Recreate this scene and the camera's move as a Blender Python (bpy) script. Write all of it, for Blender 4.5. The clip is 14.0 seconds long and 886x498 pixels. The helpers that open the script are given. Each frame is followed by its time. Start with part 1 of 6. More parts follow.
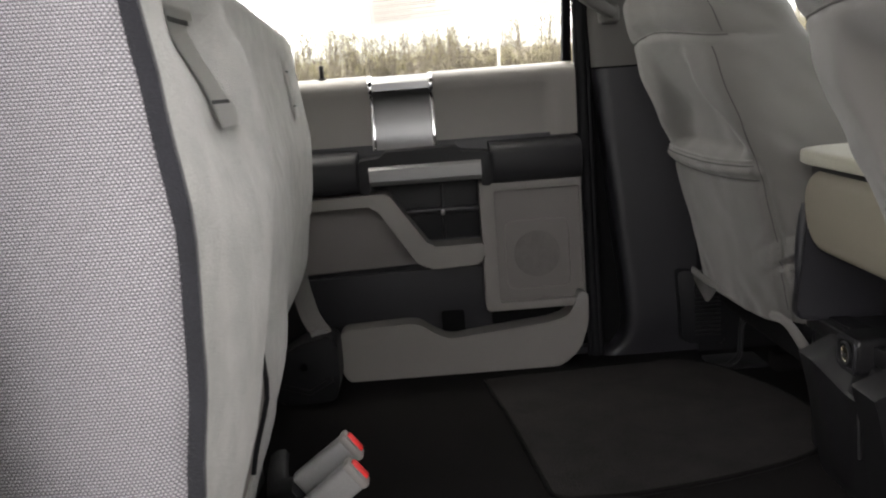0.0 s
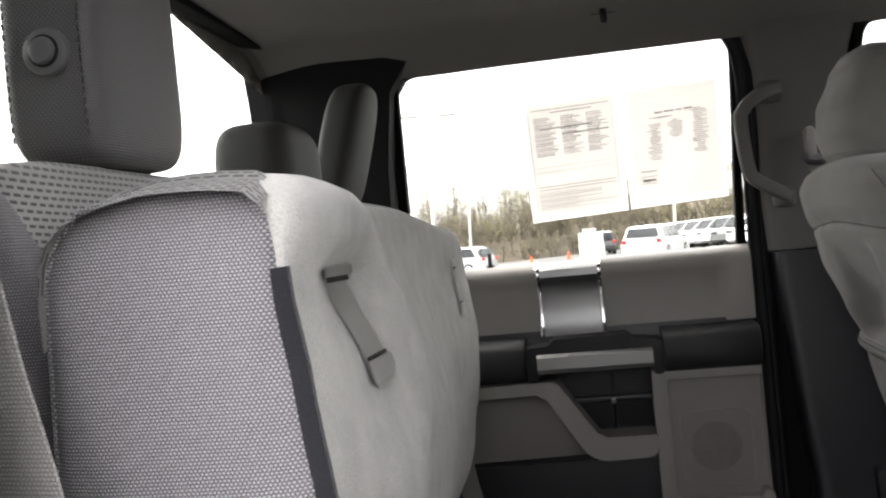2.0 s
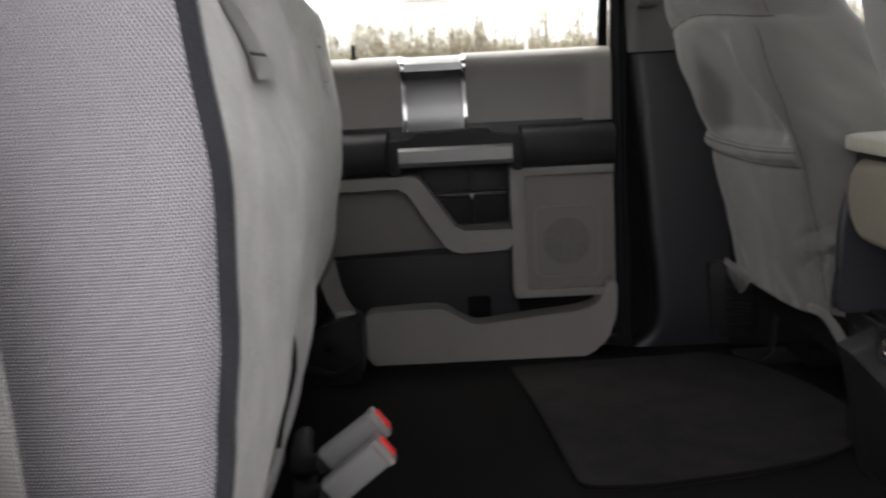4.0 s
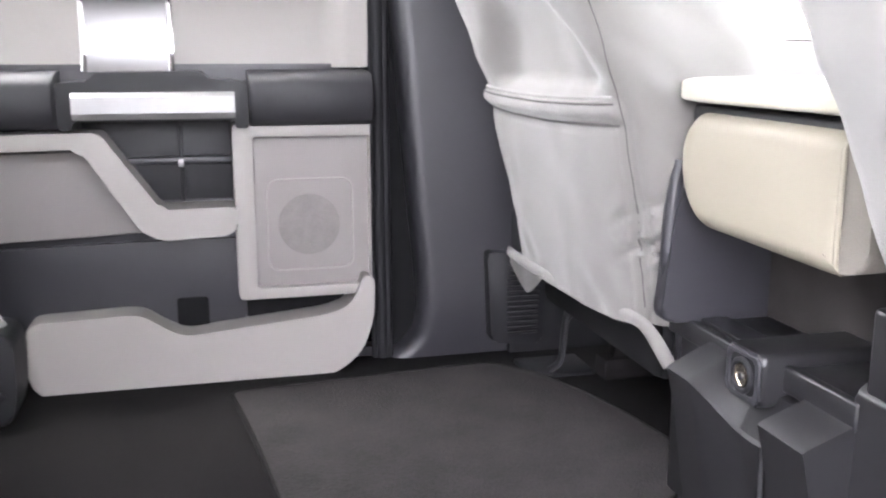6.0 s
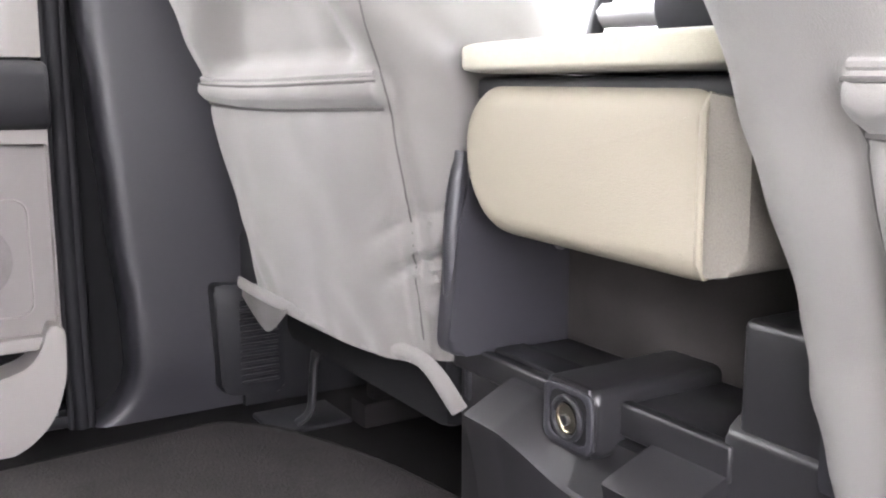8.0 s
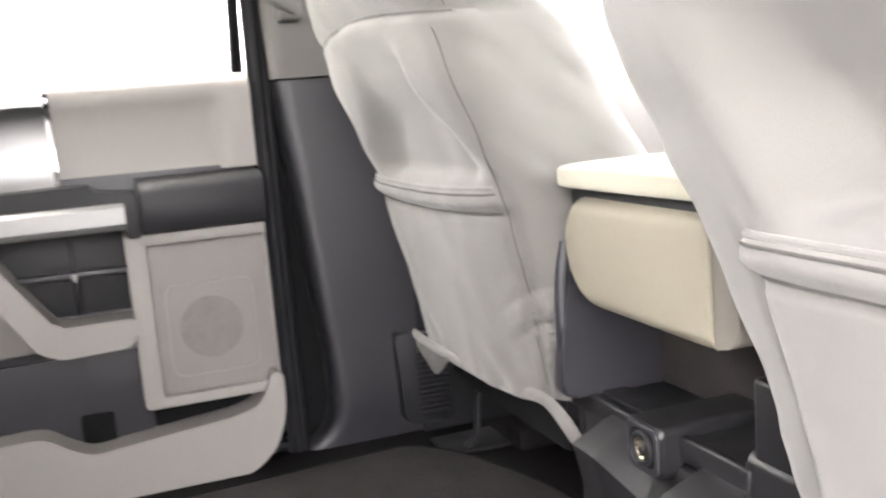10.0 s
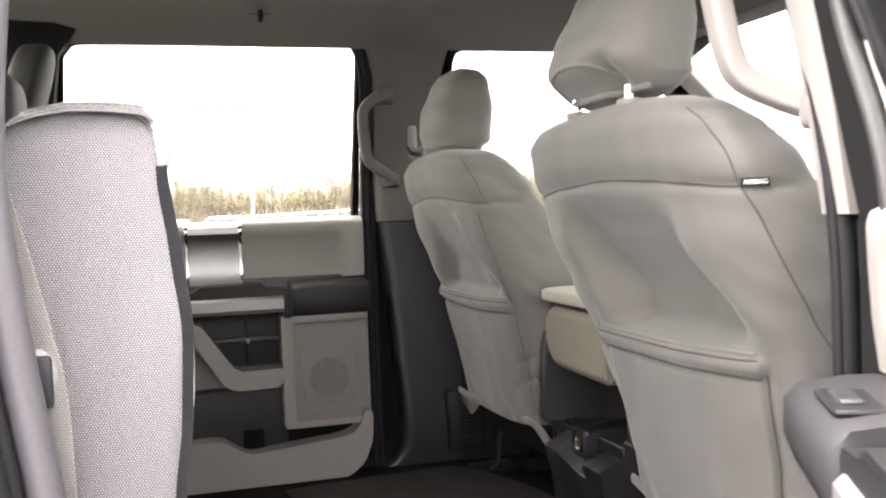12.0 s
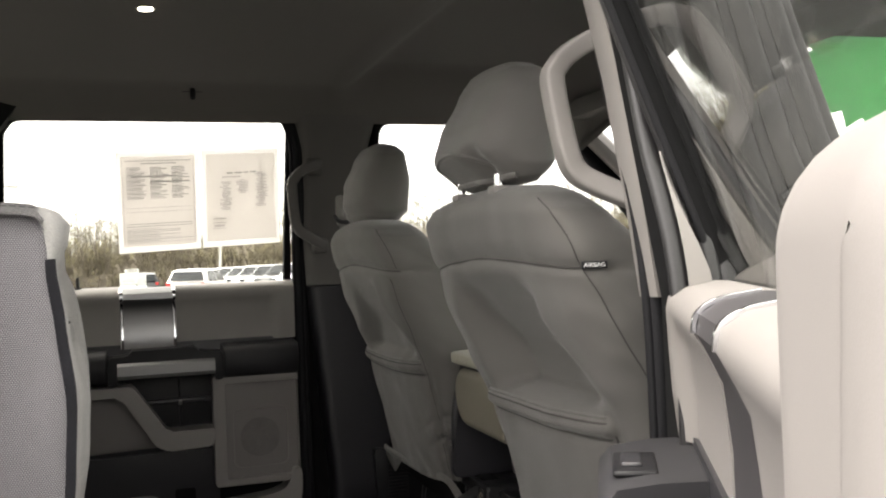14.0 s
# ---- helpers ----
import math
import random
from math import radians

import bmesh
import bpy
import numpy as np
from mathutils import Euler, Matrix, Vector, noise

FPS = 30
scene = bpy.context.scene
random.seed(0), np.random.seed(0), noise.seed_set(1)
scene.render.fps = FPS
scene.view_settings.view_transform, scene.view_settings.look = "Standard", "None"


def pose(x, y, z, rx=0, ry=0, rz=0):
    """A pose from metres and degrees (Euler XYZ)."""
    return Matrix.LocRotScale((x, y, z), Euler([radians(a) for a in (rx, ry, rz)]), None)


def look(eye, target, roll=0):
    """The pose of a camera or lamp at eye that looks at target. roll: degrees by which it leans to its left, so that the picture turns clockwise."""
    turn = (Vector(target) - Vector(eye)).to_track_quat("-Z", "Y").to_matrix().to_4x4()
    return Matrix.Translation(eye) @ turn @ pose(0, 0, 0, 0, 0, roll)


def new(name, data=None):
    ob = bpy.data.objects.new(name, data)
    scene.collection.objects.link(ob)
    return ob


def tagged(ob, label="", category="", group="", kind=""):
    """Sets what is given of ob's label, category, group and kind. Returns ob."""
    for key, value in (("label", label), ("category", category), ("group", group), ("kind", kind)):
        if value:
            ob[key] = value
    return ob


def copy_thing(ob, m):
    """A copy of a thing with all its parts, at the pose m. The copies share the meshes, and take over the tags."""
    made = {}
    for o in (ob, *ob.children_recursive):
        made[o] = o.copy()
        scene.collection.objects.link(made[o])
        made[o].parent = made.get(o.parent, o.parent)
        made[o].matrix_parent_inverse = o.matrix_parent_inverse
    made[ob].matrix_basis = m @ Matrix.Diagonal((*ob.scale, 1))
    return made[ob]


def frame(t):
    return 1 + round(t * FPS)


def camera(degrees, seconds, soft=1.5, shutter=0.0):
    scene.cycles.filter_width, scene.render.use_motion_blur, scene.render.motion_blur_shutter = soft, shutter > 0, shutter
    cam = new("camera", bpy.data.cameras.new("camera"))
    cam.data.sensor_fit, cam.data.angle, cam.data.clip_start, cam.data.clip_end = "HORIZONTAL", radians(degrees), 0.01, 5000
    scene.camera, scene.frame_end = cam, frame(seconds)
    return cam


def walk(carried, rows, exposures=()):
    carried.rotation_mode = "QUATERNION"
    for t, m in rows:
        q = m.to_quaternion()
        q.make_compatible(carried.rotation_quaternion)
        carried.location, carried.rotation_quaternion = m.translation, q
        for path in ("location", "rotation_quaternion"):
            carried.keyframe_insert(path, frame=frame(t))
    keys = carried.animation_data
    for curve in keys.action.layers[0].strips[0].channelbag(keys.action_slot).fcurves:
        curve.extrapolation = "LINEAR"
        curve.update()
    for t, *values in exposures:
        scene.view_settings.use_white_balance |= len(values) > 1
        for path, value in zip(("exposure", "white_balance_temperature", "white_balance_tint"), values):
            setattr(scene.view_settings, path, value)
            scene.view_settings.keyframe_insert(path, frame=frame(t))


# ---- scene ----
cam = camera(51.0, 14.0, soft=2.1, shutter=0.3)
METRES, EYE, TILT, LEAN, TURN = 2.9, 0.76, -13.0, 2.0, 6.0
PATH = [
    (0, (-0.121, -1.288, 0.734), (-0.099, 0.68, 0.379), -4.3),
    (0.5, (-0.076, -1.259, 0.734), (-0.106, 0.702, 0.339), -6.1),
    (1, (-0.074, -1.273, 0.747), (-0.228, 0.701, 0.463), -6.9),
    (1.5, (-0.074, -1.286, 0.784), (-0.303, 0.699, 0.719), -6.9),
    (2, (-0.1, -1.263, 0.81), (-0.423, 0.711, 0.809), -5.4),
    (2.5, (-0.108, -1.26, 0.81), (-0.49, 0.703, 0.811), -4.1),
    (3, (-0.116, -1.273, 0.809), (-0.425, 0.703, 0.792), -3.4),
    (3.5, (-0.136, -1.303, 0.774), (-0.277, 0.691, 0.704), -4.1),
    (4, (-0.137, -1.264, 0.707), (-0.162, 0.703, 0.343), -3.0),
    (4.2, (-0.124, -1.201, 0.693), (0.027, 0.759, 0.324), -1.7),
    (6.3, (0.004, -0.69, 0.596), (0.577, 1.176, 0.161), 0.5),
    (6.5, (0.033, -0.622, 0.582), (0.706, 1.203, 0.116), 0.9),
    (7, (0.015, -0.544, 0.57), (0.934, 1.194, 0.201), -2.0),
    (7.2, (0.015, -0.525, 0.552), (0.988, 1.19, 0.215), -2.2),
    (9.3, (0.044, -0.565, 0.575), (1.079, 1.103, 0.193), 1.4),
    (9.5, (0.019, -0.615, 0.593), (1.024, 1.078, 0.242), 1.9),
    (10, (-0.018, -0.8, 0.666), (0.639, 1.065, 0.367), -4.7),
    (10.5, (-0.071, -1.008, 0.72), (0.369, 0.925, 0.454), -3.2),
    (11, (-0.123, -1.219, 0.73), (0.284, 0.729, 0.53), -2.8),
    (11.5, (-0.203, -1.426, 0.747), (0.225, 0.522, 0.605), -3.4),
    (12, (-0.278, -1.646, 0.754), (0.287, 0.271, 0.678), -2.1),
    (12.5, (-0.286, -1.839, 0.762), (0.065, 0.13, 0.742), -1.6),
    (13, (-0.238, -1.923, 0.774), (0.143, 0.04, 0.779), -3.3),
    (13.5, (-0.223, -1.849, 0.789), (0.377, 0.058, 0.8), -3.4),
    (14, (-0.197, -1.807, 0.787), (0.434, 0.091, 0.818), -2.3),
]
EXPOSURES = [(0.0, 3.2, 6800, 13), (0.5, 4.32, 6550, 13), (1.0, 4.6, 6600, 12), (1.5, 3.85, 6650, 12), (2.0, 3.0, 6650, 13), (3.0, 2.25, 6600, 13), (3.5, 2.25, 6600, 13), (4.2, 3.4, 6600, 14), (6.3, 6.05, 6250, 19), (7.2, 5.95, 6350, 19), (9.5, 5.65, 6700, 17), (10.5, 5.4, 6900, 14), (11.0, 5.02, 7000, 12), (12.0, 4.1, 7000, 16), (12.5, 3.68, 6900, 17), (13.0, 3.08, 6800, 17), (14.0, 2.6, 7100, 12)]
walk(cam, [(t, look(eye, target, roll)) for t, eye, target, roll in PATH], EXPOSURES)

# world: bright overcast sky and a wide soft sun
world = bpy.data.worlds.new("overcast_sky")
scene.world = world
world.use_nodes = True
wn, wl = world.node_tree.nodes, world.node_tree.links
sky = wn.new("ShaderNodeTexSky")
sky.sky_type = "NISHITA"
sky.sun_disc = False
sky.sun_elevation = radians(72)
sky.sun_rotation = radians(274)
sky.air_density, sky.dust_density, sky.ozone_density = 1.0, 3.0, 1.0
grey = wn.new("ShaderNodeHueSaturation")
grey.inputs["Saturation"].default_value = 0.10
wl.new(sky.outputs["Color"], grey.inputs["Color"])
wl.new(grey.outputs["Color"], wn["Background"].inputs["Color"])
wn["Background"].inputs["Strength"].default_value = 0.17
sun = new("sun", bpy.data.lights.new("sun", "SUN"))
sun.data.energy, sun.data.angle, sun.data.color = 0.45, radians(40), (1.0, 0.97, 0.92)
sun.matrix_world = look((0, 0, 0), (0.30, -0.02, -0.95))

# ---------- helpers ----------
def pbr(name, col, rough=0.5, metal=0.0, var=0.10, vscale=5.0, grain=300.0, bump=0.15, spec=0.5, coat=0.0, sheen=0.0, stretch=(1, 1, 1), rvar=0.1):
    """A surface with broad and fine colour variation and a fine relief."""
    m = bpy.data.materials.new(name)
    m.use_nodes = True
    n, l = m.node_tree.nodes, m.node_tree.links
    p = n["Principled BSDF"]
    tc = n.new("ShaderNodeTexCoord")
    mp = n.new("ShaderNodeMapping")
    mp.inputs["Scale"].default_value = stretch
    l.new(tc.outputs["Object"], mp.inputs["Vector"])
    broad = n.new("ShaderNodeTexNoise")
    broad.inputs["Scale"].default_value, broad.inputs["Detail"].default_value = vscale, 4
    fine = n.new("ShaderNodeTexNoise")
    fine.inputs["Scale"].default_value, fine.inputs["Detail"].default_value = grain, 3
    l.new(mp.outputs["Vector"], broad.inputs["Vector"])
    l.new(mp.outputs["Vector"], fine.inputs["Vector"])
    mix = n.new("ShaderNodeMath")
    mix.operation = "ADD"
    l.new(broad.outputs["Fac"], mix.inputs[0])
    l.new(fine.outputs["Fac"], mix.inputs[1])
    ramp = n.new("ShaderNodeMapRange")
    ramp.inputs["From Min"].default_value, ramp.inputs["From Max"].default_value = 0.6, 1.4
    ramp.inputs["To Min"].default_value, ramp.inputs["To Max"].default_value = 1 - var, 1 + var
    l.new(mix.outputs[0], ramp.inputs["Value"])
    c = n.new("ShaderNodeVectorMath")
    c.operation = "SCALE"
    c.inputs[0].default_value = col
    l.new(ramp.outputs[0], c.inputs["Scale"])
    l.new(c.outputs[0], p.inputs["Base Color"])
    rr = n.new("ShaderNodeMapRange")
    rr.inputs["To Min"].default_value, rr.inputs["To Max"].default_value = max(0.02, rough - rvar * rough), min(1, rough + rvar * rough)
    l.new(broad.outputs["Fac"], rr.inputs["Value"])
    l.new(rr.outputs[0], p.inputs["Roughness"])
    p.inputs["Metallic"].default_value = metal
    p.inputs["Specular IOR Level"].default_value = spec
    p.inputs["Coat Weight"].default_value = coat
    p.inputs["Coat Roughness"].default_value = 0.04
    p.inputs["Sheen Weight"].default_value = sheen
    if bump:
        b = n.new("ShaderNodeBump")
        b.inputs["Strength"].default_value, b.inputs["Distance"].default_value = bump, 0.002
        l.new(fine.outputs["Fac"], b.inputs["Height"])
        l.new(b.outputs["Normal"], p.inputs["Normal"])
    return m


def weave(name, col, dark, scale, rough=0.85, strength=0.5, mixamount=0.5):
    """Woven cloth: two crossed waves give threads in colour and relief."""
    m = pbr(name, col, rough, bump=0, sheen=0.15)
    n, l = m.node_tree.nodes, m.node_tree.links
    p = n["Principled BSDF"]
    tc = n["Texture Coordinate"]
    heights = []
    for direction in ("DIAGONAL", "Z"):
        w = n.new("ShaderNodeTexWave")
        w.bands_direction = direction
        w.inputs["Scale"].default_value = scale
        w.inputs["Distortion"].default_value = 0.6
        w.inputs["Detail"].default_value = 1
        l.new(tc.outputs["Object"], w.inputs["Vector"])
        heights.append(w)
    mul = n.new("ShaderNodeMath")
    mul.operation = "MULTIPLY"
    l.new(heights[0].outputs["Fac"], mul.inputs[0])
    l.new(heights[1].outputs["Fac"], mul.inputs[1])
    src = p.inputs["Base Color"].links[0].from_socket
    mx = n.new("ShaderNodeMix")
    mx.data_type = "RGBA"
    inv = n.new("ShaderNodeMapRange")
    inv.inputs["To Min"].default_value, inv.inputs["To Max"].default_value = mixamount, 0.0
    l.new(mul.outputs[0], inv.inputs["Value"])
    l.new(inv.outputs[0], mx.inputs["Factor"])
    l.new(src, mx.inputs["A"])
    mx.inputs["B"].default_value = (*dark, 1)
    l.new(mx.outputs["Result"], p.inputs["Base Color"])
    b = n.new("ShaderNodeBump")
    b.inputs["Strength"].default_value, b.inputs["Distance"].default_value = strength, 0.001
    l.new(mul.outputs[0], b.inputs["Height"])
    l.new(b.outputs["Normal"], p.inputs["Normal"])
    return m


def dashes(name, col, dark, flat=False):
    """Light cloth with rows of short dark woven dashes."""
    m = pbr(name, col, 0.9, bump=0.3, grain=900, sheen=0.2)
    n, l = m.node_tree.nodes, m.node_tree.links
    p = n["Principled BSDF"]
    tc = n["Texture Coordinate"]
    sep = n.new("ShaderNodeSeparateXYZ")
    l.new(tc.outputs["Object"], sep.inputs[0])
    add = n.new("ShaderNodeMath")
    add.operation = "MULTIPLY_ADD"
    l.new(sep.outputs["X"], add.inputs[0])
    add.inputs[1].default_value = 0.25
    l.new(sep.outputs["Z"], add.inputs[2])
    com = n.new("ShaderNodeCombineXYZ")
    along = n.new("ShaderNodeMath")
    along.operation = "ADD"
    l.new(sep.outputs["X"], along.inputs[0])
    l.new(sep.outputs["Y"], along.inputs[1])
    l.new(sep.outputs["X"] if flat else along.outputs[0], com.inputs["X"])
    l.new(sep.outputs["Y"] if flat else add.outputs[0], com.inputs["Y"])
    br = n.new("ShaderNodeTexBrick")
    br.inputs["Scale"].default_value = 1.0
    br.inputs["Brick Width"].default_value, br.inputs["Row Height"].default_value = 0.0094, 0.0050
    br.inputs["Mortar Size"].default_value, br.inputs["Mortar Smooth"].default_value = 0.0015, 0.15
    l.new(com.outputs[0], br.inputs["Vector"])
    src = p.inputs["Base Color"].links[0].from_socket
    mx = n.new("ShaderNodeMix")
    mx.data_type = "RGBA"
    l.new(br.outputs["Fac"], mx.inputs["Factor"])
    mx.inputs["A"].default_value = (*dark, 1)
    l.new(src, mx.inputs["B"])
    l.new(mx.outputs["Result"], p.inputs["Base Color"])
    return m


def dotted(name, col, dark, pitch, rough=0.85, strength=0.6, amount=0.6, axes=("X", "Z"), tall=1.0):
    """Knitted mesh: staggered rows of small raised dots over darker gaps."""
    m = pbr(name, col, rough, bump=0, sheen=0.15, var=0.08, vscale=9)
    n, l = m.node_tree.nodes, m.node_tree.links
    p = n["Principled BSDF"]
    sep = n.new("ShaderNodeSeparateXYZ")
    l.new(n["Texture Coordinate"].outputs["Object"], sep.inputs[0])
    both = n.new("ShaderNodeMath")
    l.new(sep.outputs["X"], both.inputs[0])
    l.new(sep.outputs["Y"], both.inputs[1])
    across = both.outputs[0] if axes[0] == "XY" else sep.outputs[axes[0]]
    waves = []
    for du, dv in ((0.0, 1.0), (0.866, 0.5), (-0.866, 0.5)):
        a = n.new("ShaderNodeMath")
        a.operation = "MULTIPLY"
        l.new(across, a.inputs[0])
        a.inputs[1].default_value = du * 2 * math.pi / pitch
        b = n.new("ShaderNodeMath")
        b.operation = "MULTIPLY_ADD"
        l.new(sep.outputs[axes[1]], b.inputs[0])
        b.inputs[1].default_value = dv * 2 * math.pi / (pitch * tall)
        l.new(a.outputs[0], b.inputs[2])
        c = n.new("ShaderNodeMath")
        c.operation = "COSINE"
        l.new(b.outputs[0], c.inputs[0])
        waves.append(c)
    part_sum = n.new("ShaderNodeMath")
    l.new(waves[0].outputs[0], part_sum.inputs[0])
    l.new(waves[1].outputs[0], part_sum.inputs[1])
    mul = n.new("ShaderNodeMath")
    l.new(part_sum.outputs[0], mul.inputs[0])
    l.new(waves[2].outputs[0], mul.inputs[1])
    fac = n.new("ShaderNodeMapRange")
    fac.inputs["From Min"].default_value, fac.inputs["From Max"].default_value = -1.1, 1.3
    l.new(mul.outputs[0], fac.inputs["Value"])
    inv = n.new("ShaderNodeMapRange")
    inv.inputs["To Min"].default_value, inv.inputs["To Max"].default_value = amount, 0.0
    l.new(fac.outputs[0], inv.inputs["Value"])
    src = p.inputs["Base Color"].links[0].from_socket
    mx = n.new("ShaderNodeMix")
    mx.data_type = "RGBA"
    l.new(inv.outputs[0], mx.inputs["Factor"])
    l.new(src, mx.inputs["A"])
    mx.inputs["B"].default_value = (*dark, 1)
    l.new(mx.outputs["Result"], p.inputs["Base Color"])
    bp = n.new("ShaderNodeBump")
    bp.inputs["Strength"].default_value, bp.inputs["Distance"].default_value = strength, 0.0012
    l.new(fac.outputs[0], bp.inputs["Height"])
    l.new(bp.outputs["Normal"], p.inputs["Normal"])
    return m


def tinted_glass(name, tint):
    """Thin privacy glass: it lets a share of the light straight through and mirrors the rest."""
    m = bpy.data.materials.new(name)
    m.use_nodes = True
    n, l = m.node_tree.nodes, m.node_tree.links
    n.remove(n["Principled BSDF"])
    clear = n.new("ShaderNodeBsdfTransparent")
    clear.inputs["Color"].default_value = (*tint, 1)
    gloss = n.new("ShaderNodeBsdfGlossy")
    gloss.inputs["Roughness"].default_value = 0.01
    edge = n.new("ShaderNodeLayerWeight")
    edge.inputs["Blend"].default_value = 0.5
    rise = n.new("ShaderNodeMath")
    rise.operation = "POWER"
    rise.inputs[1].default_value = 5.0
    l.new(edge.outputs["Facing"], rise.inputs[0])
    share = n.new("ShaderNodeMath")
    share.operation = "MULTIPLY_ADD"
    share.inputs[1].default_value, share.inputs[2].default_value = 0.75, 0.02
    l.new(rise.outputs[0], share.inputs[0])
    mix = n.new("ShaderNodeMixShader")
    l.new(share.outputs[0], mix.inputs[0])
    l.new(clear.outputs[0], mix.inputs[1])
    l.new(gloss.outputs[0], mix.inputs[2])
    l.new(mix.outputs[0], n["Material Output"].inputs["Surface"])
    return m


TRIM = pbr("warm_grey_plastic", (0.225, 0.210, 0.200), 0.55, var=0.05, vscale=3, grain=1600, bump=0.06)
GRILLE = pbr("perforated_grille", (0.158, 0.147, 0.141), 0.8, var=0.15, vscale=60, grain=500, bump=0.6)
STEP = pbr("black_satin_plastic", (0.0115, 0.0112, 0.0122), 0.38, var=0.15, grain=900, bump=0.12, spec=0.42)
TRIM2 = pbr("warm_grey_insert", (0.188, 0.175, 0.168), 0.75, var=0.06, grain=1200, bump=0.12)
CHAR = pbr("charcoal_plastic", (0.0195, 0.019, 0.0225), 0.43, var=0.12, grain=1100, bump=0.15, spec=0.5)
LEDGE = pbr("charcoal_ledge_plastic", (0.0205, 0.020, 0.0225), 0.62, var=0.12, grain=1100, bump=0.15, spec=0.35)
# near door applique: the dark cab it mirrors is put into the colour
STRIPG = pbr("dark_reflection_strip", (0.042, 0.039, 0.042), 0.5, var=0.08, grain=600, bump=0.05)
DARK = pbr("black_plastic", (0.011, 0.011, 0.0125), 0.5, var=0.2, grain=900, bump=0.15, spec=0.25)
RUBBER = pbr("black_rubber", (0.011, 0.011, 0.0125), 0.6, var=0.2, grain=300, bump=0.1, spec=0.16)
RUBBERG = pbr("grey_rubber", (0.066, 0.062, 0.071), 0.5, var=0.12, grain=300, bump=0.1)
APPL = pbr("dark_satin_metal", (0.20, 0.198, 0.2), 0.33, 0.85, var=0.05, grain=500, bump=0.03, stretch=(0.05, 1, 1))
CHROME = pbr("chrome", (0.75, 0.75, 0.77), 0.08, 1.0, var=0.03, bump=0)
SILVER = pbr("brushed_silver", (0.22, 0.217, 0.218), 0.45, 0.55, var=0.05, grain=500, bump=0.05, stretch=(0.05, 1, 1))
COVER = pbr("grey_seat_cover", (0.114, 0.1085, 0.101), 0.8, var=0.07, vscale=4, grain=1100, bump=0.3, sheen=0.2)
COVER_SEAM = pbr("seat_cover_thread", (0.05, 0.047, 0.044), 0.8, var=0.1)
FELT = pbr("light_grey_felt", (0.358, 0.350, 0.333), 0.97, var=0.30, vscale=26, grain=560, bump=0.6, sheen=0.3)
MESHC = dotted("grey_mesh_cloth", (0.345, 0.330, 0.347), (0.030, 0.029, 0.034), 0.00228, strength=0.9, amount=0.80, tall=0.95)
MESHB = dotted("grey_bolster_mesh", (0.30, 0.287, 0.302), (0.036, 0.035, 0.040), 0.00228, strength=0.8, amount=0.72, axes=("XY", "Z"), tall=0.95)
DOTS = dashes("dashed_seat_cloth", (0.29, 0.283, 0.277), (0.075, 0.075, 0.08))
DOTS_TOP = dashes("dashed_band_cloth", (0.29, 0.283, 0.277), (0.075, 0.075, 0.08), True)
LEATHER = pbr("dark_grey_vinyl", (0.021, 0.0205, 0.0198), 0.66, spec=0.25, var=0.1, vscale=9, grain=420, bump=0.35)
HEADM = dotted("dark_mesh_vinyl", (0.105, 0.10, 0.103), (0.022, 0.022, 0.024), 0.0034, rough=0.6, strength=0.35, amount=0.55, axes=("XY", "Z"), tall=0.65)
BELT = dotted("grey_belt_webbing", (0.25, 0.24, 0.232), (0.08, 0.077, 0.074), 0.0024, strength=0.5, amount=0.55)
CREAM = pbr("cream_vinyl", (0.178, 0.161, 0.124), 0.65, var=0.05, grain=700, bump=0.2)
# darker than the cream: the shade at the cushion's end is in this colour
CREAM2 = pbr("shaded_beige_cloth", (0.118, 0.108, 0.092), 0.85, var=0.22, vscale=16, grain=700, bump=0.5)
CREAMC = weave("cream_cloth", (0.33, 0.315, 0.25), (0.22, 0.21, 0.17), 300, strength=0.3, mixamount=0.3)
CARPET = pbr("black_carpet", (0.0088, 0.0079, 0.0081), 1.0, var=0.5, vscale=7, grain=1300, bump=0.6, spec=0.1)
MATC = pbr("dark_floor_mat", (0.0235, 0.0214, 0.0213), 0.95, var=0.55, vscale=13, grain=300, bump=1.0, spec=0.15)
LINER = pbr("grey_headliner_cloth", (0.112, 0.105, 0.097), 0.95, var=0.06, grain=700, bump=0.4)
# darker copy of the warm grey trim, with the far side's shade in it
PILLAR = pbr("shaded_pillar_trim", (0.092, 0.087, 0.082), 0.7, var=0.06, vscale=4, grain=900, bump=0.2)
SEALB = pbr("black_seal_rubber", (0.022, 0.0215, 0.0225), 0.36, var=0.25, vscale=14, grain=260, bump=0.06, spec=0.5)
BLACKTRIM = pbr("black_pillar_trim", (0.008, 0.008, 0.0085), 0.8, var=0.15, grain=900, bump=0.1, spec=0.1)
PAINT = pbr("dark_metallic_paint", (0.18, 0.18, 0.20), 0.12, 0.85, var=0.06, vscale=2, bump=0, spec=0.8, coat=1.0)
RED = pbr("red_button", (0.7, 0.03, 0.03), 0.4, bump=0, var=0.04)
BUCK = pbr("grey_buckle_plastic", (0.20, 0.195, 0.195), 0.5, grain=500, bump=0.2)
INK = pbr("grey_print", (0.47, 0.46, 0.47), 0.9, bump=0)
INKL = pbr("faded_print", (0.66, 0.63, 0.645), 0.9, bump=0)
GLASS = tinted_glass("clear_window_glass", (0.95, 0.965, 0.955))
PRIVACY = tinted_glass("tinted_rear_glass", (0.89, 0.90, 0.875))
BRASS = pbr("nickel_socket", (0.68, 0.63, 0.54), 0.22, 1.0, bump=0)
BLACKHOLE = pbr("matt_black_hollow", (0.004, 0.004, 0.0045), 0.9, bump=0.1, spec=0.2)
